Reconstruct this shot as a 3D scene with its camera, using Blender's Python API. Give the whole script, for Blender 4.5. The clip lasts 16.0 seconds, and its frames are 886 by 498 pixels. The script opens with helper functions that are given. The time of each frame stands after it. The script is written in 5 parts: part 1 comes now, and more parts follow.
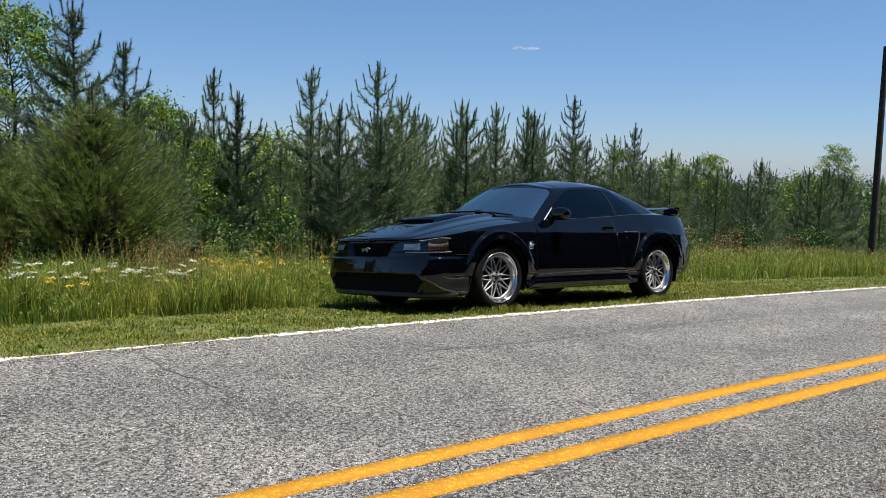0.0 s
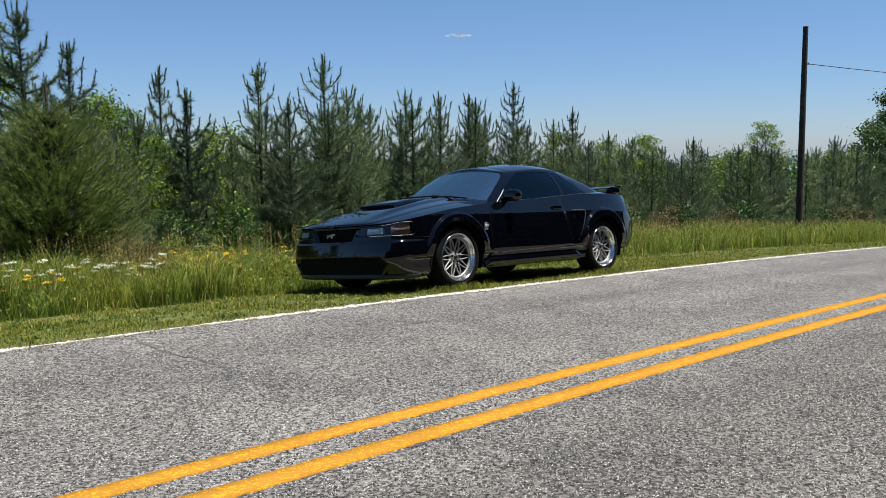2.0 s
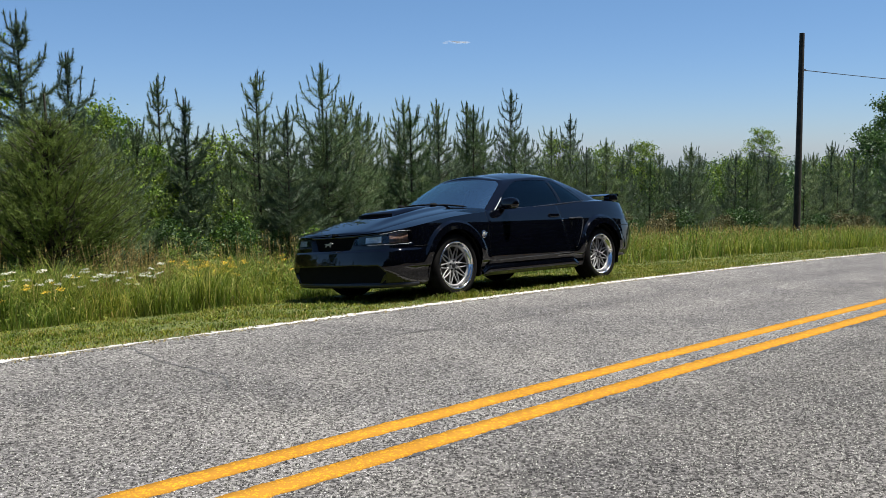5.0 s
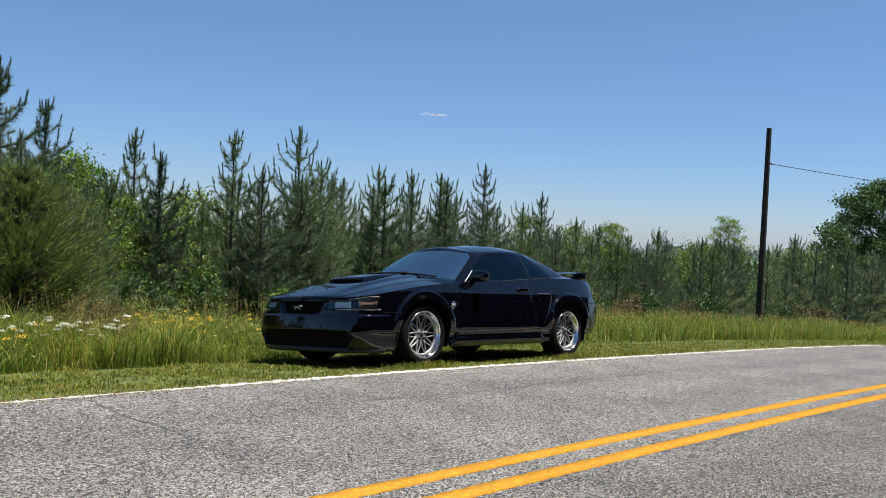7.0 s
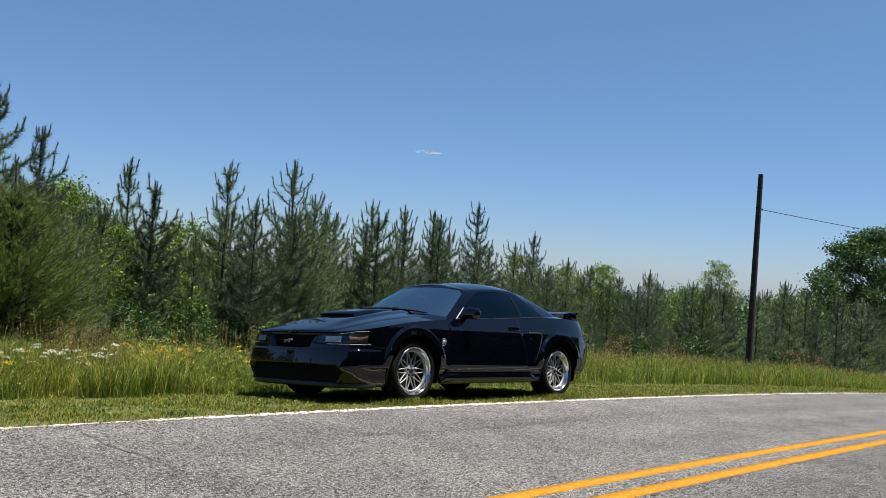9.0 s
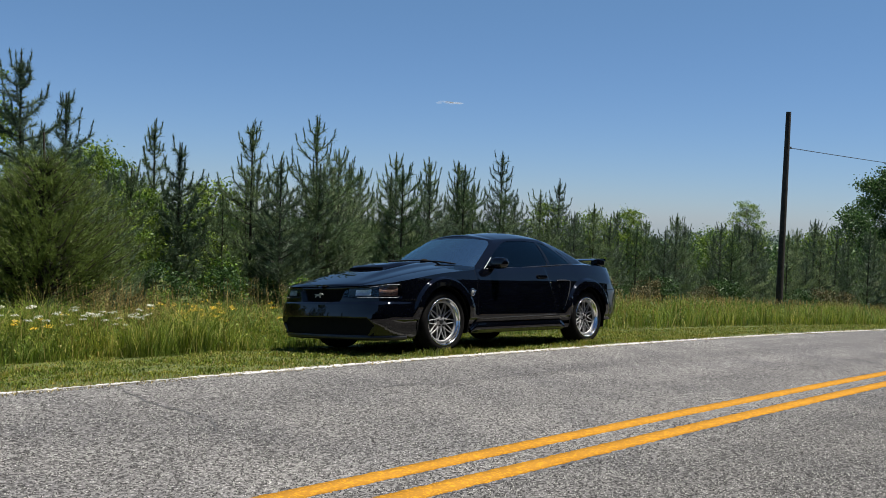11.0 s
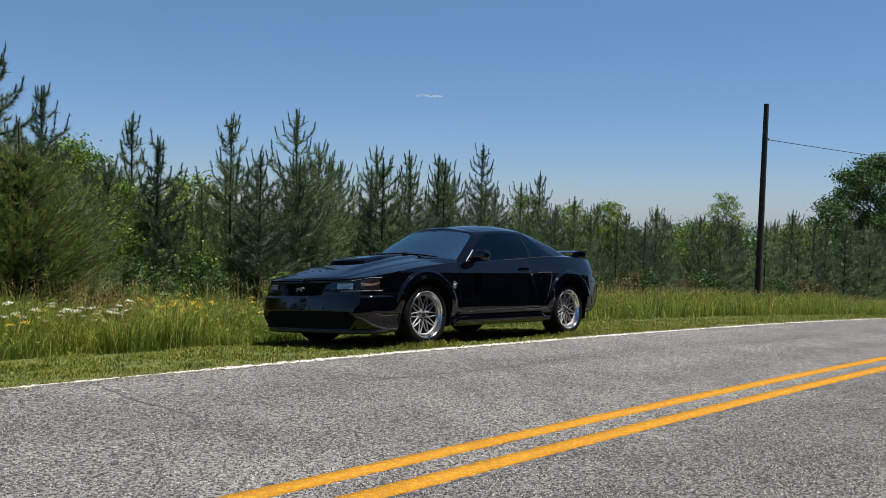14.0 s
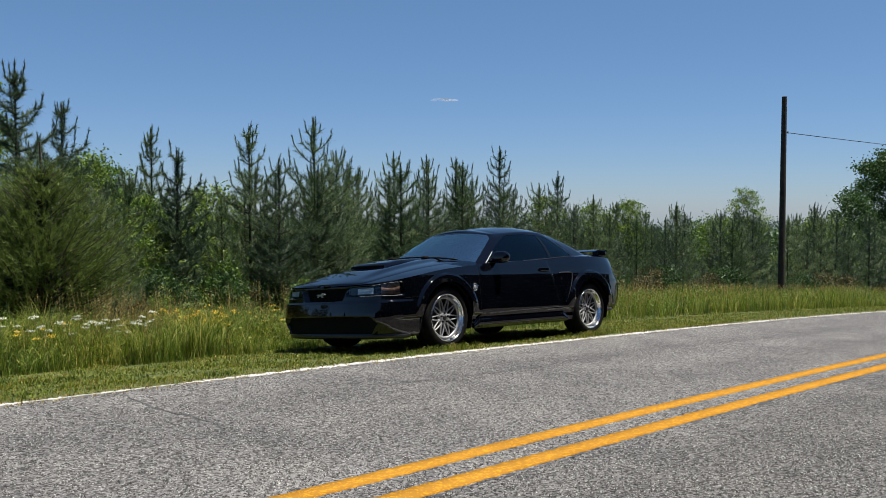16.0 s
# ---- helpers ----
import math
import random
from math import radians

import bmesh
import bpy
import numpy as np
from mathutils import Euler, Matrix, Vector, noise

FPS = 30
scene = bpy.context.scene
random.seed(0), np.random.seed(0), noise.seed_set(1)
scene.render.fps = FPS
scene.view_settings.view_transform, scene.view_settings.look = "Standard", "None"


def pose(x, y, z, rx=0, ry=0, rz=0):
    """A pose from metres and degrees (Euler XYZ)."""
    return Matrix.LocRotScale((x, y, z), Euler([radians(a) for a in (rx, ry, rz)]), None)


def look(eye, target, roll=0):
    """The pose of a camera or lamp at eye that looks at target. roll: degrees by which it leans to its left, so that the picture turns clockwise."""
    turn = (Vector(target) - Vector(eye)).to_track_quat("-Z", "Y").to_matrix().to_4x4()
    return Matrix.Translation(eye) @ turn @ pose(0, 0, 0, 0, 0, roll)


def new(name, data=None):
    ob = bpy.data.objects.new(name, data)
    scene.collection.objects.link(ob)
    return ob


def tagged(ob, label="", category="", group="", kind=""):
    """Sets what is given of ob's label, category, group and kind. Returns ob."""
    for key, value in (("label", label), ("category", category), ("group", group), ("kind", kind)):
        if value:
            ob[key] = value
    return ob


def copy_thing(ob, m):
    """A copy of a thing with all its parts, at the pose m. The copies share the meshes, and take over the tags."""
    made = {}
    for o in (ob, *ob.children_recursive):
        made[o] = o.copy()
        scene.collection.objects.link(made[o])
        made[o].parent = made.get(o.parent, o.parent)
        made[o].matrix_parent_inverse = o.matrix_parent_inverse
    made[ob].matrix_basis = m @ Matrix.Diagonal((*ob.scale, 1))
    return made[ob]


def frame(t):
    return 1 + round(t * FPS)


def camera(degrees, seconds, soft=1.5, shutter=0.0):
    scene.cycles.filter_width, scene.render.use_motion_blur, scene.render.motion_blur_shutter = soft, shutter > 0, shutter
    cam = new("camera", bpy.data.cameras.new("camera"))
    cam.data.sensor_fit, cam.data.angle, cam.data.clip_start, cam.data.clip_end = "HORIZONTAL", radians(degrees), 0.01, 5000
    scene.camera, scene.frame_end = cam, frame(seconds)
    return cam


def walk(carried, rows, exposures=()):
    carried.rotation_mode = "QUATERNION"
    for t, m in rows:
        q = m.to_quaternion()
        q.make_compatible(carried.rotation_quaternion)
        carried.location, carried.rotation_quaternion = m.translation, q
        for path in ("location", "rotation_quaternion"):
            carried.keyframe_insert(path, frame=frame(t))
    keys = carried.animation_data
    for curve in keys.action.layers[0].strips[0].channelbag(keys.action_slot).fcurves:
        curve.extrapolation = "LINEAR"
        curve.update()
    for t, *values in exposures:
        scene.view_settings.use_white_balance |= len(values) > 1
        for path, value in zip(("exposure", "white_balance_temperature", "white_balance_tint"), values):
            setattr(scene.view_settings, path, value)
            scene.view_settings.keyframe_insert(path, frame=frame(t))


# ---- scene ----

# ---- the camera and its walk ----
cam = camera(54.0, 16.0, soft=0.65)
PATH = [
    (0, (-5.846, -5.823, 1.438), (-4.533, -4.329, 1.232), 1.3),
    (0.5, (-5.906, -5.906, 1.464), (-4.552, -4.449, 1.252), 1.3),
    (1, (-6.001, -6.098, 1.395), (-4.625, -4.668, 1.149), 1.3),
    (1.5, (-6.148, -6.066, 1.423), (-4.751, -4.654, 1.185), 1.1),
    (2, (-6.321, -6.05, 1.422), (-4.911, -4.651, 1.192), -0.7),
    (2.5, (-6.283, -6.071, 1.439), (-4.869, -4.674, 1.22), -0.3),
    (3, (-6.271, -6.101, 1.438), (-4.855, -4.705, 1.22), 0.5),
    (3.5, (-6.289, -6.123, 1.423), (-4.868, -4.732, 1.21), 0.7),
    (4, (-6.311, -6.081, 1.438), (-4.893, -4.687, 1.227), -0.7),
    (4.2, (-6.313, -6.058, 1.438), (-4.895, -4.664, 1.225), -1.3),
    (6.3, (-6.406, -6.109, 1.456), (-4.979, -4.721, 1.252), 1.0),
    (6.5, (-6.413, -6.106, 1.447), (-4.967, -4.735, 1.278), 1.5),
    (7, (-6.407, -6.097, 1.45), (-4.935, -4.743, 1.395), 2.6),
    (7.5, (-6.398, -6.086, 1.454), (-4.918, -4.742, 1.423), 3.8),
    (8, (-6.398, -6.105, 1.463), (-4.913, -4.766, 1.478), 3.8),
    (8.2, (-6.396, -6.1, 1.457), (-4.909, -4.763, 1.491), 3.9),
    (10.5, (-6.49, -6.109, 1.434), (-5.041, -4.73, 1.408), 3.5),
    (11, (-6.452, -6.115, 1.439), (-5.008, -4.734, 1.356), 2.0),
    (11.5, (-6.429, -6.108, 1.437), (-4.981, -4.732, 1.335), 1.5),
    (12, (-6.433, -6.105, 1.432), (-4.976, -4.739, 1.327), 1.4),
    (12.5, (-6.44, -6.115, 1.44), (-4.979, -4.754, 1.334), 1.3),
    (13, (-6.466, -6.11, 1.427), (-5.0, -4.753, 1.325), 1.3),
    (13.5, (-6.461, -6.1, 1.435), (-4.992, -4.747, 1.334), 1.6),
    (14, (-6.441, -6.088, 1.433), (-4.967, -4.741, 1.336), 1.7),
    (14.5, (-6.452, -6.106, 1.43), (-4.975, -4.76, 1.347), 1.3),
    (15, (-6.462, -6.103, 1.429), (-4.999, -4.742, 1.345), 0.4),
    (15.5, (-6.447, -6.098, 1.427), (-4.994, -4.726, 1.343), -0.0),
    (16, (-6.441, -6.094, 1.423), (-4.997, -4.713, 1.334), -0.0),
]
walk(cam, [(t, look(eye, target, roll)) for t, eye, target, roll in PATH],
     exposures=[(0.0, 1.06), (4.0, 1.06), (8.0, 1.14), (10.5, 0.85), (16.0, 0.85)])

# ---- world, sun and exposure ----
SUN_EL, SUN_AZ = 74.0, -50.0            # degrees; azimuth from +x towards +y
to_sun = Vector((math.cos(radians(SUN_EL)) * math.cos(radians(SUN_AZ)),
                 math.cos(radians(SUN_EL)) * math.sin(radians(SUN_AZ)),
                 math.sin(radians(SUN_EL))))
world = bpy.data.worlds.new("sky")
scene.world = world
world.use_nodes = True
wn, wl = world.node_tree.nodes, world.node_tree.links
sky = wn.new("ShaderNodeTexSky")
sky.sky_type, sky.sun_disc = "NISHITA", False
sky.sun_elevation = radians(SUN_EL)
sky.sun_rotation = radians(90 - SUN_AZ)
sky.altitude, sky.air_density, sky.dust_density, sky.ozone_density = 1500, 1.0, 0.45, 7.0
tint = wn.new("ShaderNodeMix")
tint.data_type, tint.blend_type = "RGBA", "MULTIPLY"
tint.inputs["Factor"].default_value = 1.0
rgba = [i for i in tint.inputs if i.type == "RGBA"]
# the air low over the horizon is a hazier, more lavender blue
up = wn.new("ShaderNodeSeparateXYZ")
wl.new(wn.new("ShaderNodeTexCoord").outputs["Generated"], up.inputs["Vector"])
haze = wn.new("ShaderNodeValToRGB")
for stop, (at, tone) in zip([haze.color_ramp.elements[0], haze.color_ramp.elements.new(0.16), haze.color_ramp.elements.new(0.32), haze.color_ramp.elements[-1]],
                            ((0.0, (0.75, 0.81, 0.99)), (0.12, (0.87, 0.94, 1.02)), (0.32, (1.05, 1.16, 1.09)), (0.75, (0.9, 1.0, 1.05)))):
    stop.position, stop.color = at, (*tone, 1)
wl.new(up.outputs["Z"], haze.inputs["Fac"])
wl.new(haze.outputs["Color"], rgba[1])
wl.new(sky.outputs["Color"], rgba[0])
wl.new([o for o in tint.outputs if o.type == "RGBA"][0], wn["Background"].inputs["Color"])
wn["Background"].inputs["Strength"].default_value = 0.0535
sun = new("sun", bpy.data.lights.new("sun", "SUN"))
sun.data.energy, sun.data.angle, sun.data.color = 5.0, radians(0.53), (1.0, 0.96, 0.89)
sun.matrix_world = look(to_sun * 50, (0, 0, 0))


# ---- materials ----
def material(name):
    m = bpy.data.materials.new(name)
    m.use_nodes = True
    return m, m.node_tree.nodes, m.node_tree.links, m.node_tree.nodes["Principled BSDF"]


def ramp(nodes, stops):
    r = nodes.new("ShaderNodeValToRGB")
    el = r.color_ramp.elements
    while len(el) < len(stops):
        el.new(0.5)
    for e, (p, c) in zip(el, stops):
        e.position, e.color = p, (*c, 1)
    return r


def tex(nodes, links, kind, scale, coord, detail=4.0):
    t = nodes.new(kind)
    t.inputs["Scale"].default_value = scale
    if "Detail" in t.inputs:
        t.inputs["Detail"].default_value = detail
    links.new(coord, t.inputs["Vector"])
    return t


def mixed(nodes, links, a, b, fac, mode="MIX", amount=1.0):
    m = nodes.new("ShaderNodeMix")
    m.data_type, m.blend_type = "RGBA", mode
    m.inputs["Factor"].default_value = amount
    if fac is not None:
        links.new(fac, m.inputs["Factor"])
    for s, v in (("A", a), ("B", b)):
        sock = [i for i in m.inputs if i.name == s and i.type == "RGBA"][0]
        if isinstance(v, tuple):
            sock.default_value = (*v, 1)
        else:
            links.new(v, sock)
    return [o for o in m.outputs if o.type == "RGBA"][0]


def surface(name, c1, c2, scale=8.0, rough=0.6, metal=0.0, bump=0.0, bump_scale=60.0, coat=0.0, fine=None, rough2=None):
    """Two colours mixed by noise at a broad scale, a finer mottling over it, and a fine relief."""
    m, n, l, p = material(name)
    co = n.new("ShaderNodeTexCoord").outputs["Object"]
    broad = tex(n, l, "ShaderNodeTexNoise", scale, co, 5)
    r = ramp(n, [(0.3, c1), (0.7, c2)])
    l.new(broad.outputs["Fac"], r.inputs["Fac"])
    col = r.outputs["Color"]
    grain = tex(n, l, "ShaderNodeTexNoise", bump_scale, co, 3)
    if fine:
        g = ramp(n, [(0.35, (1 - fine,) * 3), (0.65, (1, 1, 1))])
        l.new(grain.outputs["Fac"], g.inputs["Fac"])
        col = mixed(n, l, col, g.outputs["Color"], None, "MULTIPLY")
    l.new(col, p.inputs["Base Color"])
    p.inputs["Metallic"].default_value = metal
    p.inputs["Roughness"].default_value = rough
    p.inputs["Coat Weight"].default_value = coat
    p.inputs["Coat Roughness"].default_value = 0.03
    if rough2 is not None:
        rr = n.new("ShaderNodeMapRange")
        rr.inputs["To Min"].default_value, rr.inputs["To Max"].default_value = rough, rough2
        l.new(broad.outputs["Fac"], rr.inputs["Value"])
        l.new(rr.outputs["Result"], p.inputs["Roughness"])
    if bump:
        b = n.new("ShaderNodeBump")
        b.inputs["Strength"].default_value, b.inputs["Distance"].default_value = bump, 0.01
        l.new(grain.outputs["Fac"], b.inputs["Height"])
        l.new(b.outputs["Normal"], p.inputs["Normal"])
    return m


def leafy(name, stops, through_light=0.35, rough=0.55, vary=0.2, patches=None):
    """Thin leaves: each island takes its own shade, and some light passes through."""
    m, n, l, p = material(name)
    geo = n.new("ShaderNodeNewGeometry")
    r = ramp(n, stops)
    l.new(geo.outputs["Random Per Island"], r.inputs["Fac"])
    info = n.new("ShaderNodeObjectInfo")
    tint = ramp(n, [(0.0, (1 - 1.1 * vary, 1 - 0.85 * vary, 1 - 1.2 * vary)), (1.0, (1 + 0.6 * vary, 1 + 0.45 * vary, 1 + 0.1 * vary))])
    l.new(info.outputs["Random"], tint.inputs["Fac"])
    col = mixed(n, l, r.outputs["Color"], tint.outputs["Color"], None, "MULTIPLY")
    if patches:
        spot = tex(n, l, "ShaderNodeTexNoise", patches, geo.outputs["Position"], 3)
        tones = ramp(n, [(0.32, (0.5, 0.68, 0.6)), (0.5, (1.0, 1.0, 1.0)), (0.68, (1.2, 1.07, 1.0))])
        l.new(spot.outputs["Fac"], tones.inputs["Fac"])
        col = mixed(n, l, col, tones.outputs["Color"], None, "MULTIPLY")
    l.new(col, p.inputs["Base Color"])
    p.inputs["Roughness"].default_value = rough
    p.inputs["Specular IOR Level"].default_value = 0.3
    tr = n.new("ShaderNodeBsdfTranslucent")
    l.new(col, tr.inputs["Color"])
    mix = n.new("ShaderNodeMixShader")
    mix.inputs["Fac"].default_value = through_light
    l.new(p.outputs["BSDF"], mix.inputs[1])
    l.new(tr.outputs["BSDF"], mix.inputs[2])
    l.new(mix.outputs["Shader"], n["Material Output"].inputs["Surface"])
    return m


def asphalt_material():
    m, n, l, p = material("chip_seal_asphalt")
    geo = n.new("ShaderNodeNewGeometry").outputs["Position"]
    chips = tex(n, l, "ShaderNodeTexVoronoi", 70.0, geo)
    tone = ramp(n, [(0.0, (0.015, 0.015, 0.015)), (0.32, (0.03, 0.03, 0.03)), (0.42, (0.21, 0.206, 0.203)), (0.7, (0.41, 0.402, 0.396)), (1.0, (0.66, 0.645, 0.635))])
    sep = n.new("ShaderNodeSeparateColor")
    l.new(chips.outputs["Color"], sep.inputs["Color"])
    l.new(sep.outputs["Red"], tone.inputs["Fac"])
    gaps = ramp(n, [(0.0, (1, 1, 1)), (0.4, (1.0, 1.0, 1.0)), (0.68, (0.2, 0.2, 0.2))])
    l.new(chips.outputs["Distance"], gaps.inputs["Fac"])
    col = mixed(n, l, tone.outputs["Color"], gaps.outputs["Color"], None, "MULTIPLY")
    # binder showing through in patches, and long bands worn by the wheels
    patch = tex(n, l, "ShaderNodeTexNoise", 1.3, geo, 6)
    pr = ramp(n, [(0.32, (0.8, 0.8, 0.82)), (0.62, (1.1, 1.09, 1.08))])
    l.new(patch.outputs["Fac"], pr.inputs["Fac"])
    col = mixed(n, l, col, pr.outputs["Color"], None, "MULTIPLY")
    mp = n.new("ShaderNodeMapping")
    mp.inputs["Scale"].default_value = (0.05, 1.0, 0.0)
    l.new(geo, mp.inputs["Vector"])
    band = tex(n, l, "ShaderNodeTexNoise", 1.1, mp.outputs["Vector"], 2)
    br = ramp(n, [(0.35, (0.8, 0.8, 0.81)), (0.65, (1.08, 1.08, 1.08))])
    l.new(band.outputs["Fac"], br.inputs["Fac"])
    col = mixed(n, l, col, br.outputs["Color"], None, "MULTIPLY")
    small = tex(n, l, "ShaderNodeTexVoronoi", 150.0, geo)
    sr = ramp(n, [(0.0, (0.5, 0.5, 0.5)), (0.5, (1.0, 1.0, 1.0)), (1.0, (1.3, 1.28, 1.26))])
    s2 = n.new("ShaderNodeSeparateColor")
    l.new(small.outputs["Color"], s2.inputs["Color"])
    l.new(s2.outputs["Green"], sr.inputs["Fac"])
    col = mixed(n, l, col, sr.outputs["Color"], None, "MULTIPLY")
    clump = tex(n, l, "ShaderNodeTexNoise", 50.0, geo, 5)
    cr = ramp(n, [(0.41, (0.44, 0.44, 0.44)), (0.57, (1.24, 1.24, 1.24))])
    l.new(clump.outputs["Fac"], cr.inputs["Fac"])
    col = mixed(n, l, col, cr.outputs["Color"], None, "MULTIPLY")
    across = n.new("ShaderNodeSeparateXYZ")
    l.new(geo, across.inputs["Vector"])
    sway = n.new("ShaderNodeMath")
    sway.operation, sway.inputs[1].default_value = "MULTIPLY_ADD", 0.35
    l.new(patch.outputs["Fac"], sway.inputs[0])
    l.new(across.outputs["Y"], sway.inputs[2])
    lane = n.new("ShaderNodeMapRange")
    lane.inputs["From Min"].default_value, lane.inputs["From Max"].default_value = -3.7, -3.2
    lane.inputs["To Min"].default_value, lane.inputs["To Max"].default_value = 0.74, 1.0
    l.new(sway.outputs["Value"], lane.inputs["Value"])
    col = mixed(n, l, col, lane.outputs["Result"], None, "MULTIPLY")
    l.new(col, p.inputs["Base Color"])
    p.inputs["Roughness"].default_value = 1.0
    p.inputs["Specular IOR Level"].default_value = 0.08
    b = n.new("ShaderNodeBump")
    b.inputs["Strength"].default_value, b.inputs["Distance"].default_value, b.invert = 0.5, 0.004, True
    l.new(chips.outputs["Distance"], b.inputs["Height"])
    l.new(b.outputs["Normal"], p.inputs["Normal"])
    return m


def road_paint(name, colour, worn):
    """Paint over chips: scuffed through where the stones stand proud."""
    m, n, l, p = material(name)
    geo = n.new("ShaderNodeNewGeometry").outputs["Position"]
    chips = tex(n, l, "ShaderNodeTexVoronoi", 70.0, geo)
    wear = tex(n, l, "ShaderNodeTexNoise", 30.0, geo, 4)
    add = n.new("ShaderNodeMath")
    add.operation = "MULTIPLY"
    l.new(chips.outputs["Distance"], add.inputs[0])
    l.new(wear.outputs["Fac"], add.inputs[1])
    r = ramp(n, [(worn, colour), (worn + 0.08, tuple(0.6 * c + 0.01 for c in colour))])
    l.new(add.outputs["Value"], r.inputs["Fac"])
    broad = tex(n, l, "ShaderNodeTexNoise", 3.0, geo, 5)
    br = ramp(n, [(0.3, (0.9, 0.88, 0.86)), (0.7, (1.05, 1.05, 1.05))])
    l.new(broad.outputs["Fac"], br.inputs["Fac"])
    l.new(mixed(n, l, r.outputs["Color"], br.outputs["Color"], None, "MULTIPLY"), p.inputs["Base Color"])
    p.inputs["Roughness"].default_value = 0.9
    p.inputs["Specular IOR Level"].default_value = 0.03
    b = n.new("ShaderNodeBump")
    b.inputs["Strength"].default_value, b.inputs["Distance"].default_value, b.invert = 0.25, 0.003, True
    l.new(chips.outputs["Distance"], b.inputs["Height"])
    l.new(b.outputs["Normal"], p.inputs["Normal"])
    return m


ASPHALT = asphalt_material()
YELLOW = road_paint("yellow_road_paint", (0.48, 0.228, 0.02), 0.36)
WHITE = road_paint("white_road_paint", (0.68, 0.67, 0.65), 0.3)
TAR = surface("dark_tar", (0.02, 0.02, 0.02), (0.05, 0.05, 0.05), 30, 0.7, bump=0.4, bump_scale=120)
SOIL = surface("grassy_soil", (0.06, 0.088, 0.01), (0.13, 0.145, 0.025), 5, 0.95, bump=0.8, bump_scale=90, fine=0.7)
BARK = surface("pine_bark", (0.022, 0.017, 0.013), (0.06, 0.045, 0.034), 14, 0.9, bump=0.8, bump_scale=50, fine=0.4)
POLE_WOOD = surface("weathered_creosote_wood", (0.018, 0.015, 0.013), (0.05, 0.042, 0.036), 9, 0.85, bump=0.5, bump_scale=60, fine=0.4)
WIRE = surface("black_cable", (0.02, 0.02, 0.02), (0.03, 0.03, 0.03), 9, 0.5)
NEEDLE = leafy("pine_needles", [(0.0, (0.042, 0.07, 0.038)), (0.5, (0.098, 0.148, 0.076)), (0.85, (0.2, 0.27, 0.14)), (1.0, (0.29, 0.355, 0.2))], 0.3, 0.5, 0.48)
NEEDLE_DARK = leafy("dark_pine_needles", [(0.0, (0.024, 0.045, 0.031)), (0.5, (0.064, 0.104, 0.061)), (1.0, (0.145, 0.195, 0.115))], 0.25, 0.4)
SCALE_LEAF = leafy("juniper_sprays", [(0.0, (0.05, 0.08, 0.018)), (0.6, (0.12, 0.165, 0.036)), (1.0, (0.22, 0.28, 0.07))], 0.3, 0.6)
LEAF = leafy("broad_leaves", [(0.0, (0.042, 0.085, 0.014)), (0.5, (0.11, 0.175, 0.024)), (1.0, (0.25, 0.36, 0.055))], 0.4, 0.5, patches=1.5)
LEAF_DARK = leafy("dark_broad_leaves", [(0.0, (0.022, 0.05, 0.016)), (0.5, (0.04, 0.085, 0.024)), (1.0, (0.07, 0.13, 0.035))], 0.3, 0.5)
BRUSH = leafy("dry_brush_leaves", [(0.0, (0.05, 0.05, 0.022)), (0.6, (0.11, 0.1, 0.045)), (1.0, (0.2, 0.165, 0.085))], 0.25, 0.7)
LAWN = leafy("mown_grass_blades", [(0.0, (0.06, 0.09, 0.008)), (0.4, (0.15, 0.185, 0.014)), (0.72, (0.26, 0.27, 0.035)), (0.94, (0.2, 0.14, 0.05)), (1.0, (0.38, 0.31, 0.12))], 0.3, 0.6, patches=3.0)
WEED = leafy("tall_grass_blades", [(0.0, (0.045, 0.075, 0.012)), (0.45, (0.13, 0.19, 0.02)), (0.8, (0.25, 0.31, 0.04)), (1.0, (0.4, 0.34, 0.13))], 0.33, 0.6, patches=1.6)
HERB = leafy("wild_herb_leaves", [(0.0, (0.045, 0.085, 0.012)), (0.5, (0.11, 0.17, 0.022)), (0.85, (0.19, 0.26, 0.04)), (1.0, (0.27, 0.26, 0.08))], 0.35, 0.5, patches=1.3)
STRAW = leafy("dry_grass_stalks", [(0.0, (0.14, 0.095, 0.03)), (0.5, (0.28, 0.2, 0.07)), (1.0, (0.44, 0.35, 0.15))], 0.2, 0.7)
WHITE_PETAL = leafy("white_petals", [(0.0, (0.4, 0.41, 0.33)), (1.0, (0.62, 0.62, 0.54))], 0.3, 0.6)
YELLOW_PETAL = leafy("yellow_petals", [(0.0, (0.55, 0.34, 0.02)), (1.0, (0.75, 0.52, 0.04))], 0.3, 0.6)
# deep shade is put into the leaf colour of the unseen woods
WOODS = leafy("shade_coloured_leaves", [(0.0, (0.008, 0.018, 0.006)), (1.0, (0.025, 0.045, 0.014))], 0.1, 0.7)
# haze of the distance is mixed into this leaf colour
FAR_LEAF = leafy("haze_tinted_woodland", [(0.0, (0.035, 0.065, 0.05)), (1.0, (0.085, 0.13, 0.085))], 0.2, 0.7)


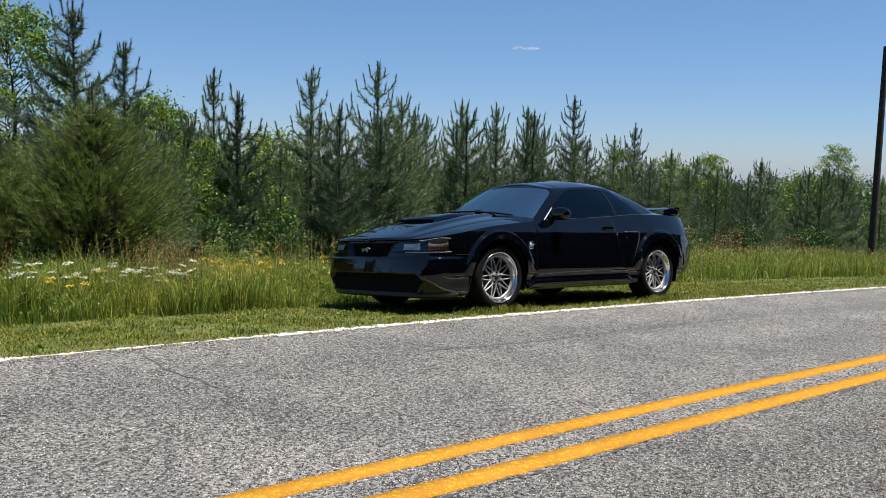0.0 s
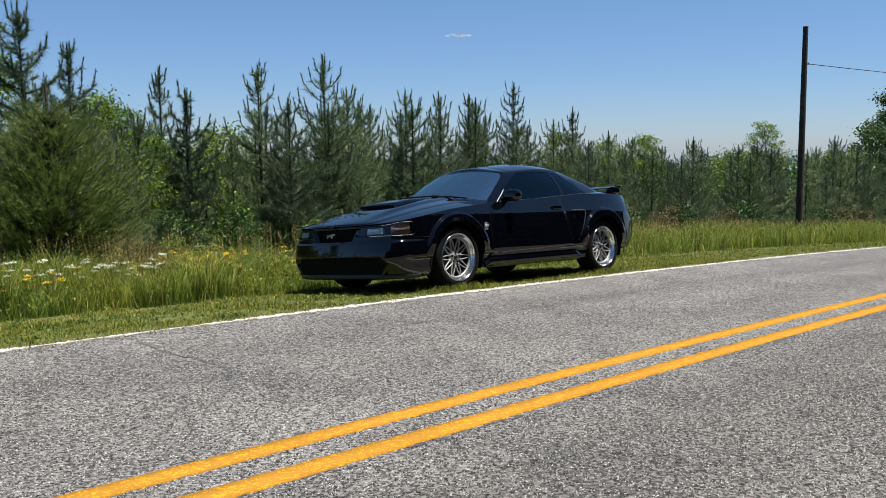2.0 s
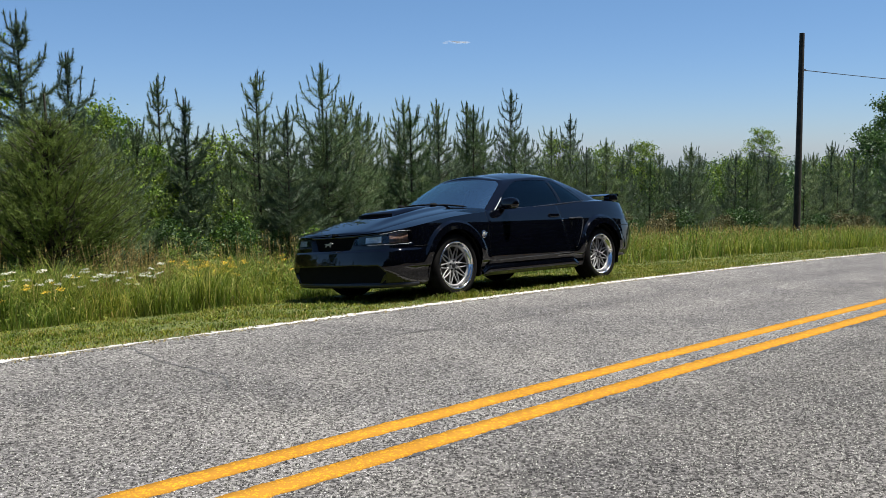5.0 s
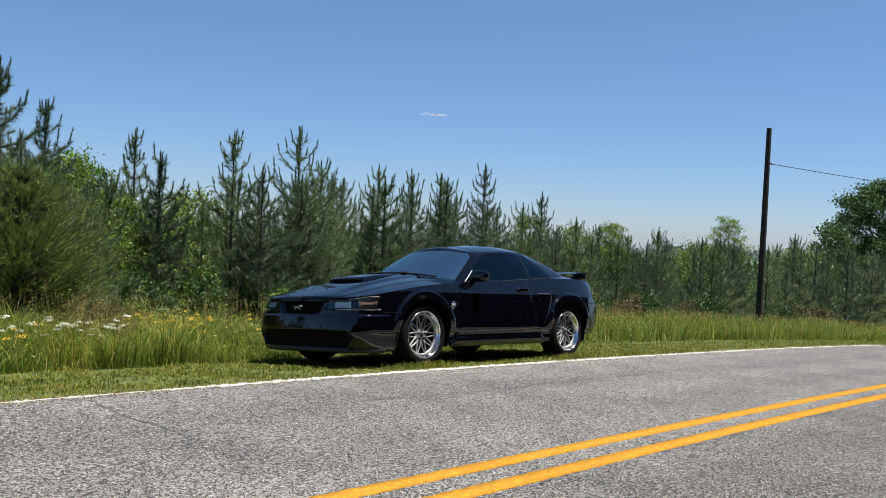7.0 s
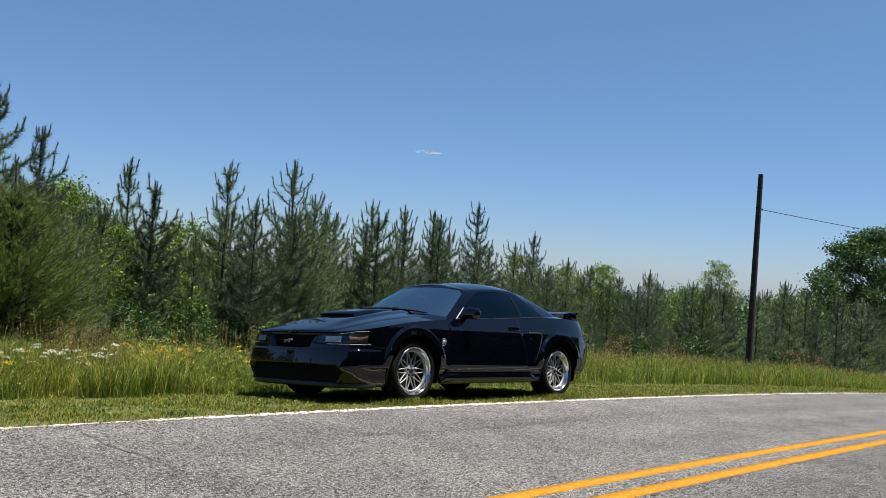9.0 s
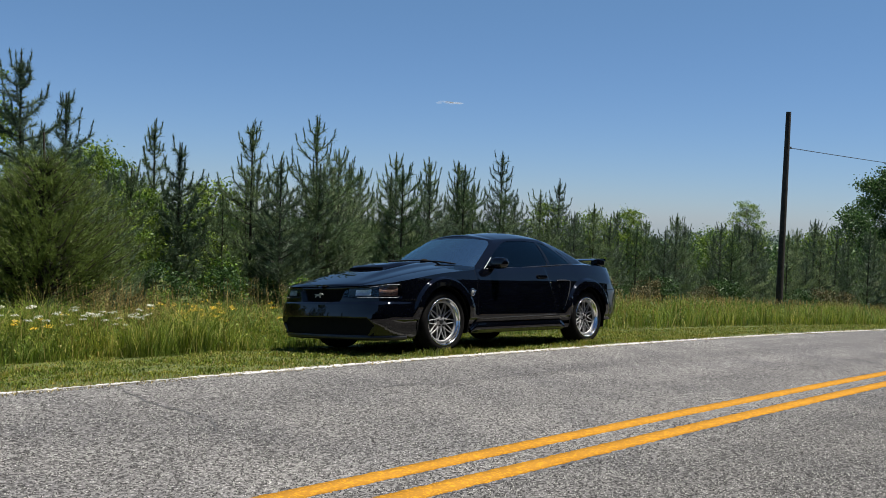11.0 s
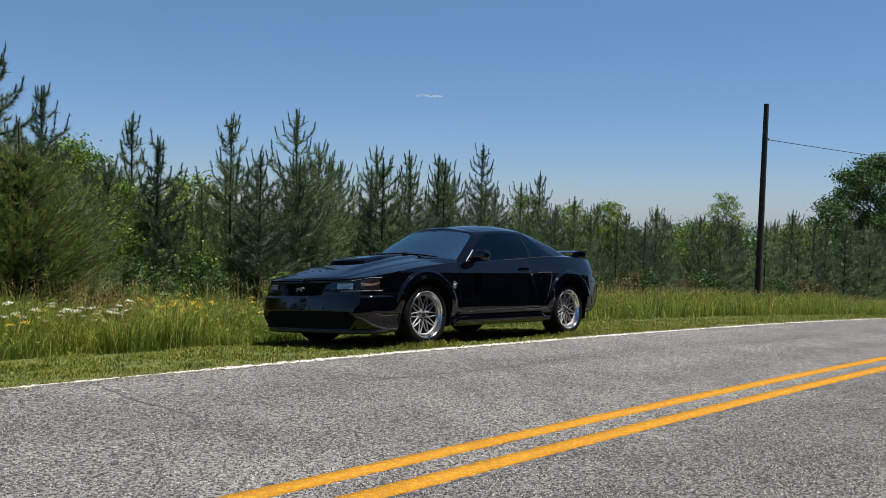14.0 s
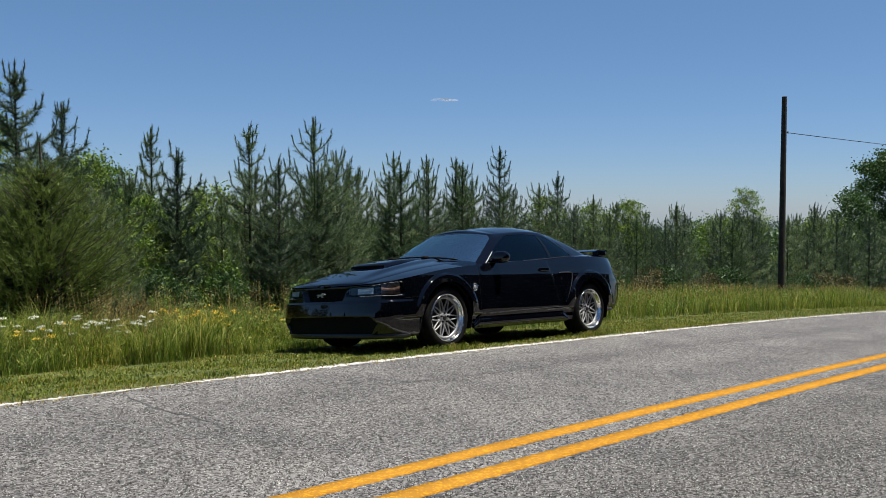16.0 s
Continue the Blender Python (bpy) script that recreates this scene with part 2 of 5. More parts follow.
def cloud_material():
    """A wisp of the far sky that glows in place of sunlight, thin enough for the blue to come through."""
    m, n, l, p = material("thin_cloud")
    n.remove(p)
    co = n.new("ShaderNodeTexCoord").outputs["Object"]
    t = tex(n, l, "ShaderNodeTexNoise", 0.05, co, 5)
    r = ramp(n, [(0.3, (0.02, 0.02, 0.02)), (0.7, (0.13, 0.13, 0.13))])
    l.new(t.outputs["Fac"], r.inputs["Fac"])
    clear, glow, mix = n.new("ShaderNodeBsdfTransparent"), n.new("ShaderNodeEmission"), n.new("ShaderNodeMixShader")
    glow.inputs["Color"].default_value, glow.inputs["Strength"].default_value = (0.88, 0.94, 1.0, 1), 0.43
    l.new(r.outputs["Color"], mix.inputs["Fac"])
    l.new(clear.outputs["BSDF"], mix.inputs[1])
    l.new(glow.outputs["Emission"], mix.inputs[2])
    l.new(mix.outputs["Shader"], n["Material Output"].inputs["Surface"])
    return m


CLOUD = cloud_material()


# ---- helpers for meshes ----
def part(name, bm, mat, parent=None, label="", smooth=True):
    """One mesh object from a bmesh, under a thing or a part."""
    me = bpy.data.meshes.new(name)
    bm.normal_update()
    bm.to_mesh(me)
    bm.free()
    if smooth:
        me.shade_smooth()
    me.materials.append(mat)
    ob = new(name, me)
    ob.parent = parent
    return tagged(ob, label)


def soup(name, verts, faces, mat, parent=None, label="", smooth=False):
    """One mesh object from arrays of vertices and equal-sided faces."""
    verts, faces = np.asarray(verts, np.float32), np.asarray(faces, np.int32)
    me = bpy.data.meshes.new(name)
    k = faces.shape[1]
    me.vertices.add(len(verts))
    me.vertices.foreach_set("co", verts.ravel())
    me.loops.add(faces.size)
    me.loops.foreach_set("vertex_index", faces.ravel())
    me.polygons.add(len(faces))
    me.polygons.foreach_set("loop_start", np.arange(len(faces), dtype=np.int32) * k)
    me.update(calc_edges=True)
    if smooth:
        me.shade_smooth()
    me.materials.append(mat)
    ob = new(name, me)
    ob.parent = parent
    return tagged(ob, label)


def grid_mesh(name, pts, mat, parent=None, label="", smooth=True, flip=False):
    """A sheet through a grid of points (rows, columns, 3)."""
    pts = np.asarray(pts, float)
    r, c, _ = pts.shape
    i = np.arange(r * c).reshape(r, c)
    q = np.stack([i[:-1, :-1], i[:-1, 1:], i[1:, 1:], i[1:, :-1]], -1).reshape(-1, 4)
    return soup(name, pts.reshape(-1, 3), q[:, ::-1] if flip else q, mat, parent, label, smooth)


def tube_arrays(path, radii, sides=6):
    """Vertices and quads of a tapering tube along a path of points."""
    path = [Vector(p) for p in path]
    vs, fs = [], []
    for k, p in enumerate(path):
        d = (path[min(k + 1, len(path) - 1)] - path[max(k - 1, 0)]).normalized()
        a = d.orthogonal().normalized()
        b = d.cross(a)
        for s in range(sides):
            w = 2 * math.pi * s / sides
            vs.append(p + float(radii[k]) * (math.cos(w) * a + math.sin(w) * b))
    for k in range(len(path) - 1):
        for s in range(sides):
            t = (s + 1) % sides
            fs.append((k * sides + s, k * sides + t, (k + 1) * sides + t, (k + 1) * sides + s))
    return vs, fs


def join_arrays(pieces):
    vs, fs, n = [], [], 0
    for v, f in pieces:
        vs += [tuple(p) for p in v]
        fs += [tuple(i + n for i in q) for q in f]
        n += len(v)
    return vs, fs


def smooth(a, b, x):
    t = np.clip((np.asarray(x, float) - a) / (b - a), 0, 1)
    return t * t * (3 - 2 * t)


# ---- the ground and the road ----
def road_z(x):
    """The road falls away gently to +x over a crest and levels out in the hollow."""
    x = np.asarray(x, float)
    u = np.clip(x, -14, 34)
    z = -0.044 * u - 0.0007 * np.clip(u, 0, None) ** 2 - 0.001 * np.clip(u, None, 0) ** 2
    v = np.clip(x - 34, 0, 60)
    z = z - 0.0916 * v + 0.00076 * v ** 2
    return z + 0.02 * np.clip(x + 14, None, 0)


def ground_z(x, y):
    x, y = np.asarray(x, float), np.asarray(y, float)
    z = road_z(x)
    z = z - 0.096 * np.clip(y + 0.02, 0, 2.3) - 0.04 * np.clip(y - 2.28, 0, 3) - 0.004 * np.clip(y - 5.3, 0, 60)
    return z - 0.05 * np.clip(-6.4 - y, 0, 3)


def build_ground():
    xs = np.unique(np.concatenate([-np.geomspace(8, 900, 26), np.arange(-8, 45, 0.25), np.geomspace(45, 1400, 40)]))
    ys = np.unique(np.concatenate([-np.geomspace(8, 600, 20), np.arange(-8, 6, 0.2), np.geomspace(6, 1400, 40)]))
    X, Y = np.meshgrid(xs, ys, indexing="ij")
    Z = ground_z(X, Y)
    Z += np.where((Y > -0.2) & (Y < 20), 0.003 * np.sin(3.1 * X + 1.7 * np.sin(2.3 * Y)) * np.sin(2.7 * Y + X), 0)
    Z -= np.where((Y > -6.15) & (Y < -0.26), 0.06, 0.0)
    far = np.clip((np.hypot(X, Y) - 120) / 300, 0, 1)
    Z = Z - 8.0 * np.clip((np.hypot(X, Y) - 120) / 300, 0, None) + far * np.sin(X * 0.006) * np.cos(Y * 0.008)
    tagged(grid_mesh("ground", np.stack([X, Y, Z], -1), SOIL), "sloping roadside ground of grassy brown soil", "ground", kind="structure")


def build_road():
    xs = np.unique(np.concatenate([-np.geomspace(10, 300, 20), np.arange(-10, 40, 0.12), np.geomspace(40, 400, 30)]))
    ys = np.linspace(-6.3, -0.155, 26)
    X, Y = np.meshgrid(xs, ys, indexing="ij")
    Z = road_z(X)
    ragged = np.array([0.05 * noise.noise((x * 1.7, 3.0, 0)) + 0.02 * noise.noise((x * 9.0, 1.0, 0)) for x in xs])
    Y[:, -1] += ragged
    Y[:, 0] += ragged[::-1]
    Z[:, -1] -= 0.004
    top = np.stack([X, Y, Z], -1)
    low = top[:, ::-1].copy()
    low[..., 2] -= 0.08
    pts = np.concatenate([top, low, top[:, :1]], 1)
    return tagged(grid_mesh("road", pts, ASPHALT), "grey chip-seal asphalt two-lane road", "road", kind="structure")


def stripe(name, y, width, mat, road, label, rough_edge, gaps=0.0, seed=0.0):
    """A painted line along the road with uneven edges, a little proud of the stones."""
    xs = np.unique(np.concatenate([-np.geomspace(9, 200, 40), np.arange(-9, 14, 0.012), np.geomspace(20, 300, 160)]))
    e1 = np.array([rough_edge * (noise.noise((x * 14, seed, 0)) + 0.7 * noise.noise((x * 70, seed, 2))) for x in xs])
    e2 = np.array([rough_edge * (noise.noise((x * 14, seed, 5)) + 0.7 * noise.noise((x * 70, seed, 8))) for x in xs])
    if gaps:
        b1, b2 = (np.array([max(0.0, 0.5 * noise.noise((x * 1.1, seed, q)) + 0.8 * noise.noise((x * 11, seed, q)) + 0.7 * noise.noise((x * 31, seed, q)) - gaps) for x in xs]) for q in (11, 17))
        e2 = e2 - np.clip(b1 * 0.12 * (1 + 0.8 * smooth(0.5, -3.5, xs)), 0, width * 0.9)
        e1 = e1 + np.clip(b2 * 0.07, 0, width * 0.4)
    worn = 0.3 * smooth(0.5, -3.5, xs) * (gaps > 0)
    e1, e2 = np.minimum(e1, width * (0.3 + worn)), np.maximum(e2, -width * (0.4 + worn))
    if gaps:
        left = np.array([1.15 + 1.6 * noise.noise((x * 2.6, seed, 23)) + 0.9 * noise.noise((x * 9, seed, 29)) for x in xs]) - 1.0 * smooth(-1.2, -3.8, xs)
        left = np.clip(left, 0.03, 1)
        e1, e2 = e1 * left + (1 - left) * width / 2, e2 * left - (1 - left) * width / 2
    z = road_z(xs) + 0.0045
    a = np.stack([xs, y - width / 2 + e1, z], -1)
    b = np.stack([xs, y + width / 2 + e2, z], -1)
    rim = np.array([0, 0, -0.006])
    pts = np.stack([a + rim, a, (a + b) / 2, b, b + rim], 1)
    grid_mesh(name, pts, mat, road, label, smooth=False)


def crack(path, width, road, seed, broken=False):
    """A crack in the asphalt: a thin dark ragged filling that runs along a path."""
    pts = []
    for (x0, y0), (x1, y1) in zip(path, path[1:]):
        n = max(2, int(math.hypot(x1 - x0, y1 - y0) / 0.03))
        for k in range(n):
            f = k / n
            x, y = x0 + (x1 - x0) * f, y0 + (y1 - y0) * f
            w = 0.03 * noise.noise((x * 6, y * 6, seed)) + 0.02 * noise.noise((x * 23, y * 23, seed))
            pts.append((x + w, y + w * 0.8))
    rows = []
    for k, (x, y) in enumerate(pts):
        xa, ya = pts[max(k - 1, 0)]
        xb, yb = pts[min(k + 1, len(pts) - 1)]
        d = math.hypot(xb - xa, yb - ya) or 1
        nx, ny = -(yb - ya) / d, (xb - xa) / d
        w = width * (0.4 + 0.8 * abs(noise.noise((k * 0.35, seed, 4)))) if not broken else width * max(0.0, noise.noise((k * 0.06, seed, 6)) + 0.6 * noise.noise((k * 0.4, seed, 4)) - 0.05) + 0.0004
        z = float(road_z(x)) + 0.003
        rows.append([(x - nx * w, y - ny * w, z), (x + nx * w, y + ny * w, z)])
    grid_mesh("crack", rows, TAR, road, "dark crack in the asphalt", smooth=False)


build_ground()
road = build_road()
stripe("edge_line", -0.225, 0.1, WHITE, road, "worn white edge line", 0.055, 0.02, 1.0)
stripe("centre_line", -3.027, 0.125, YELLOW, road, "yellow centre line", 0.009, 0, 2.0)
stripe("centre_line", -3.335, 0.135, YELLOW, road, "yellow centre line with dark edge", 0.01, 0, 3.0)
crack([(-1.9, -1.2), (-0.79, -1.31), (-0.03, -1.3), (0.69, -1.27), (1.74, -1.27), (3.55, -1.36), (5.69, -1.57), (9.0, -1.9)], 0.011, road, 1.0)
crack([(0.08, -0.40), (-0.04, -0.94), (-0.03, -1.3), (-0.5, -1.6)], 0.009, road, 2.0)
crack([(-3.66, -0.36), (-3.72, -0.88), (-3.72, -1.05), (-3.67, -1.29), (-3.65, -1.57), (-3.8, -1.88)], 0.01, road, 3.0)
crack([(-9.0, -3.425), (-4.0, -3.43), (0.0, -3.42), (4.0, -3.425), (9.0, -3.425)], 0.045, road, 4.0, True)


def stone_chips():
    """Rolled-in chips that stand out of the binder; placed to fit the camera's view, thickest near it, thinning out
    further off.
    """
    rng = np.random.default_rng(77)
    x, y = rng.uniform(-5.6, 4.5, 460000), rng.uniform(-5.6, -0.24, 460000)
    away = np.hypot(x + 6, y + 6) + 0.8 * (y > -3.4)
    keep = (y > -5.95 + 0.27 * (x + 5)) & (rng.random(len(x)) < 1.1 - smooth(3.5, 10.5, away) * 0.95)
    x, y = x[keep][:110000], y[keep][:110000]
    n = len(x)
    r = rng.uniform(0.0028, 0.0058, n)
    h = r * rng.uniform(0.9, 1.5, n)
    z = road_z(x) - 0.001
    c = np.stack([x, y, z], -1)
    turn = rng.uniform(0, 6.28, n)
    corners = [c + np.stack([r * rng.uniform(0.7, 1.2, n) * np.cos(turn + k * 1.571), r * rng.uniform(0.7, 1.2, n) * np.sin(turn + k * 1.571), 0 * r], -1) for k in range(4)]
    top = c + np.stack([0.4 * r * rng.normal(size=n), 0.4 * r * rng.normal(size=n), h], -1)
    v = np.stack(corners + [top], 1)
    wob = np.array([0.012 * noise.noise((a * 14, 5.0, 0)) for a in x])
    kinds = ((np.abs(y + 3.027 + wob) < 0.07) | (np.abs(y + 3.335 + wob) < 0.076), YELLOW_CHIP, "yellow-painted stone chips of the centre lines"), ((np.abs(y + 0.225 + wob + rng.normal(0, 0.018, n)) < 0.05) & (rng.random(n) < 0.25 + 0.75 * smooth(-3.5, 0.5, x)), WHITE, "white-painted stone chips of the edge line")
    rest = np.ones(n, bool)
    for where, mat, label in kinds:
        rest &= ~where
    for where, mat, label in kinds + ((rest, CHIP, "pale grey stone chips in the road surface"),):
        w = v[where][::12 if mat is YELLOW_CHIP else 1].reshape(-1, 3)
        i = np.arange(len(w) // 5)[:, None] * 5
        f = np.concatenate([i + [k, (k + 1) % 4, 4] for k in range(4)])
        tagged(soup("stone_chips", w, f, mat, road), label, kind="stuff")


YELLOW_CHIP = leafy("yellow_painted_chips", [(0.0, (0.16, 0.075, 0.01)), (0.15, (0.3, 0.14, 0.013)), (1.0, (0.42, 0.195, 0.017))], 0.0, 0.95)
CHIP = leafy("pale_stone_chips", [(0.0, (0.008, 0.008, 0.008)), (0.42, (0.02, 0.02, 0.02)), (0.5, (0.1, 0.097, 0.095)), (0.75, (0.185, 0.181, 0.178)), (1.0, (0.34, 0.332, 0.325))], 0.0, 0.95)
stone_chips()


# ---- the car: local x runs from the front axle to the tail, z from the ground, y to its far side ----
PAINT = surface("gloss_black_paint", (0.0008, 0.0010, 0.0021), (0.0012, 0.0015, 0.0031), 3, 0.22, coat=1.0)
gloss = PAINT.node_tree.nodes["Principled BSDF"].inputs
gloss["Coat IOR"].default_value, gloss["Specular IOR Level"].default_value, gloss["Roughness"].default_value = 1.53, 0.0, 0.5
TRIM = surface("satin_black_plastic", (0.006, 0.006, 0.007), (0.012, 0.012, 0.013), 25, 0.35, bump=0.1, bump_scale=300)
MATT = surface("matt_black_plastic", (0.004, 0.004, 0.004), (0.007, 0.007, 0.007), 20, 0.8)
MATT.node_tree.nodes["Principled BSDF"].inputs["Specular IOR Level"].default_value = 0.1
RUBBER = surface("tyre_rubber", (0.004, 0.004, 0.004), (0.010, 0.0098, 0.0095), 18, 0.85, bump=0.25, bump_scale=150)
RUBBER.node_tree.nodes["Principled BSDF"].inputs["Specular IOR Level"].default_value = 0.06
ALLOY = surface("silver_grey_alloy", (0.27, 0.27, 0.27), (0.36, 0.36, 0.355), 30, 0.42, 0.4, rough2=0.5)
POLISHED = surface("polished_alloy_lip", (0.6, 0.61, 0.62), (0.72, 0.72, 0.72), 12, 0.10, 1.0, rough2=0.2)
# edge highlight is put into this lighter black
LIP = surface("sheen_on_black_edge", (0.018, 0.0185, 0.02), (0.032, 0.033, 0.035), 20, 0.36)
CHROME = surface("bright_chrome", (0.8, 0.8, 0.8), (0.88, 0.88, 0.88), 10, 0.08, 1.0)
STEEL = surface("dull_brake_steel", (0.05, 0.05, 0.05), (0.1, 0.095, 0.09), 40, 0.5, 0.8)
# light grey that stands in for glints and reflections on thin edges
EDGE_GLINT = surface("edge_glint_trim", (0.4, 0.4, 0.41), (0.5, 0.5, 0.51), 20, 0.45, 0.3)
AMBER = surface("amber_reflector", (0.12, 0.06, 0.04), (0.3, 0.18, 0.13), 60, 0.5, 0.0, bump=0.3, bump_scale=160)
LAMP_SILVER = surface("lamp_reflector", (0.7, 0.71, 0.72), (0.95, 0.96, 0.97), 22, 0.3, 0.5, bump=0.5, bump_scale=55)
CLOTH = surface("charcoal_seat_cloth", (0.015, 0.015, 0.017), (0.03, 0.03, 0.033), 40, 0.9, bump=0.3, bump_scale=200)
WHEEL_GREY = surface("grey_steering_rim", (0.6, 0.6, 0.61), (0.7, 0.7, 0.7), 20, 0.35)
RED_LENS = surface("dark_red_lens", (0.12, 0.006, 0.006), (0.2, 0.01, 0.01), 30, 0.12, coat=1.0)


def glass(name, tint, ior=1.5, sky_film=0.0):
    """A thin pane: tinted see-through with a bluish gloss of glass; the film paints in reflected sky."""
    m, n, l, p = material(name)
    n.remove(p)
    t = n.new("ShaderNodeBsdfTransparent")
    t.inputs["Color"].default_value = (*tint, 1)
    g = n.new("ShaderNodeBsdfGlossy")
    g.inputs["Roughness"].default_value = 0.01
    g.inputs["Color"].default_value = (0.66, 0.95, 1.0, 1)
    f = n.new("ShaderNodeFresnel")
    f.inputs["IOR"].default_value = ior
    mix = n.new("ShaderNodeMixShader")
    l.new(f.outputs["Fac"], mix.inputs["Fac"])
    l.new(t.outputs["BSDF"], mix.inputs[1])
    l.new(g.outputs["BSDF"], mix.inputs[2])
    out = mix.outputs["Shader"]
    if sky_film:
        # teal diffuse film that paints sky reflection onto the pane
        d = n.new("ShaderNodeBsdfDiffuse")
        d.inputs["Color"].default_value = (0.42, 0.56, 0.6, 1)
        film = n.new("ShaderNodeMixShader")
        film.inputs["Fac"].default_value = sky_film
        l.new(out, film.inputs[1])
        l.new(d.outputs["BSDF"], film.inputs[2])
        out = film.outputs["Shader"]
    l.new(out, n["Material Output"].inputs["Surface"])
    return m


WINDSHIELD = glass("windshield_glass", (0.7, 0.8, 0.82), 5.5, 0.012)
TINTED = glass("limo_tinted_glass", (0.035, 0.04, 0.045), 1.45)
LAMP_GLASS = glass("clear_lamp_lens", (0.85, 0.87, 0.88), 1.5)


def spline(ctrl, n):
    """Catmull-Rom through control points; n points, even in the parameter, with the parameter of each."""
    c = np.asarray(ctrl, float)
    c = np.vstack([2 * c[0] - c[1], c, 2 * c[-1] - c[-2]])
    t = np.linspace(0, len(ctrl) - 1, n)
    i = np.minimum(t.astype(int), len(ctrl) - 2)
    f = (t - i)[:, None]
    p0, p1, p2, p3 = c[i], c[i + 1], c[i + 2], c[i + 3]
    return 0.5 * (2 * p1 + (p2 - p0) * f + (2 * p0 - 5 * p1 + 4 * p2 - p3) * f ** 2 + (3 * p1 - p0 - 3 * p2 + p3) * f ** 3), t


def curve1(pairs):
    xs, ys = np.array(pairs, float).T
    fine, _ = spline(np.stack([xs, ys], 1), 40 * len(xs))
    return lambda v: np.interp(v, fine[:, 0], fine[:, 1])


# outline of the body seen from above (half), nose to tail
OUTLINE, _ = spline([(-0.955, 0.0), (-0.95, 0.22), (-0.93, 0.46), (-0.87, 0.70), (-0.735, 0.835), (-0.5, 0.89), (-0.2, 0.915), (0.2, 0.92),
                     (0.8, 0.905), (1.6, 0.905), (2.15, 0.92), (2.6, 0.932), (2.95, 0.915), (3.22, 0.865), (3.42, 0.77), (3.55, 0.6), (3.61, 0.35), (3.63, 0.0)], 900)
OUT_S = np.concatenate([[0], np.cumsum(np.hypot(*np.diff(OUTLINE, axis=0).T))])
OUT_N = np.stack([np.gradient(OUTLINE[:, 1]), -np.gradient(OUTLINE[:, 0])], 1)
OUT_N = -OUT_N / np.linalg.norm(OUT_N, axis=1, keepdims=True)
AXLE_F, AXLE_R, HUB = 0.0, 2.573, 0.325
shoulder = curve1([(-0.98, 0.672), (-0.85, 0.69), (-0.6, 0.73), (-0.3, 0.782), (0.0, 0.825), (0.4, 0.86), (0.8, 0.878), (1.4, 0.908), (2.0, 0.952),
                   (2.4, 0.972), (2.9, 0.975), (3.3, 0.955), (3.5, 0.93), (3.7, 0.915)])
ridge = curve1([(-1.0, 0.668), (-0.93, 0.68), (-0.75, 0.742), (-0.45, 0.82), (-0.1, 0.89), (0.25, 0.94), (0.6, 0.965), (2.3, 1.06), (2.8, 1.055), (3.3, 1.045), (3.6, 0.99), (3.7, 0.96)])
side_in = curve1([(0.1, 0.075), (0.17, 0.05), (0.24, 0.034), (0.31, 0.03), (0.345, 0.016), (0.365, 0.002), (0.45, 0.0), (0.6, 0.007), (0.7, 0.015), (0.755, 0.021), (0.8, 0.034), (0.86, 0.055), (0.92, 0.085), (1.0, 0.13)])
nose_in = curve1([(0.1, 0.11), (0.2, 0.05), (0.28, 0.013), (0.34, 0.0), (0.4, 0.005), (0.46, 0.014), (0.52, 0.025), (0.58, 0.036), (0.62, 0.044), (0.67, 0.058), (0.72, 0.088), (0.85, 0.19)])
tail_in = curve1([(0.1, 0.16), (0.26, 0.09), (0.36, 0.03), (0.46, 0.004), (0.58, 0.0), (0.655, 0.004), (0.7, 0.02), (0.78, 0.052), (0.88, 0.085), (0.96, 0.12), (1.0, 0.15)])


def flare(x, z):
    """The swelling round the wheel arches."""
    out = 0
    for ax, r in ((AXLE_F, 0.455), (AXLE_R, 0.475)):
        d = np.hypot(x - ax, z - HUB)
        out = out + 0.03 * smooth(r + 0.014, r - 0.016, d) * smooth(0.32, 0.5, z)
    return out


def skin(s, z, off=0.0, side=-1):
    """A point of the body's side: s metres along the outline from the nose, height z, moved out by off."""
    s, z = np.broadcast_arrays(np.asarray(s, float), np.asarray(z, float))
    x, y = np.interp(s, OUT_S, OUTLINE[:, 0]), np.interp(s, OUT_S, OUTLINE[:, 1])
    nx, ny = np.interp(s, OUT_S, OUT_N[:, 0]), np.interp(s, OUT_S, OUT_N[:, 1])
    front, back = smooth(-0.5, -0.86, x), smooth(3.1, 3.45, x)
    inset = side_in(z) * (1 - front) * (1 - back) + nose_in(z) * front + tail_in(z) * back
    # the bumper stands proud of the lamps and grille with a ledge on top, and its corner tucks under below a falling crease
    inset = inset + 0.016 * smooth(0.515, 0.527, z) * smooth(-0.40, -0.60, x)
    inset = inset + 0.11 * np.maximum(0, np.interp(x, [-0.9, -0.8, -0.6, -0.4], [0.40, 0.42, 0.375, 0.30]) - z) * smooth(-0.30, -0.36, x) * smooth(-0.94, -0.82, x)
    o = off - inset + flare(x, z)
    return np.stack([x + nx * o, side * (y + ny * o), z], -1)


def s_at(x):
    return np.interp(x, OUTLINE[:, 0], OUT_S)


def hem(x):
    """Lower edge of the body: bumper, wheel arches, rocker."""
    z = np.interp(x, [-1, -0.93, -0.6, -0.38, 0.37, 0.5, 2.1, 2.2, 2.96, 3.3, 3.6, 3.7], [0.165, 0.165, 0.16, 0.165, 0.205, 0.2, 0.21, 0.215, 0.28, 0.3, 0.32, 0.32])
    for ax, r in ((AXLE_F, 0.372), (AXLE_R, 0.375)):
        d = np.abs(x - ax)
        z = np.where(d < r, np.maximum(z, HUB + np.sqrt(np.maximum(r * r - d * d, 0))), z)
    return z


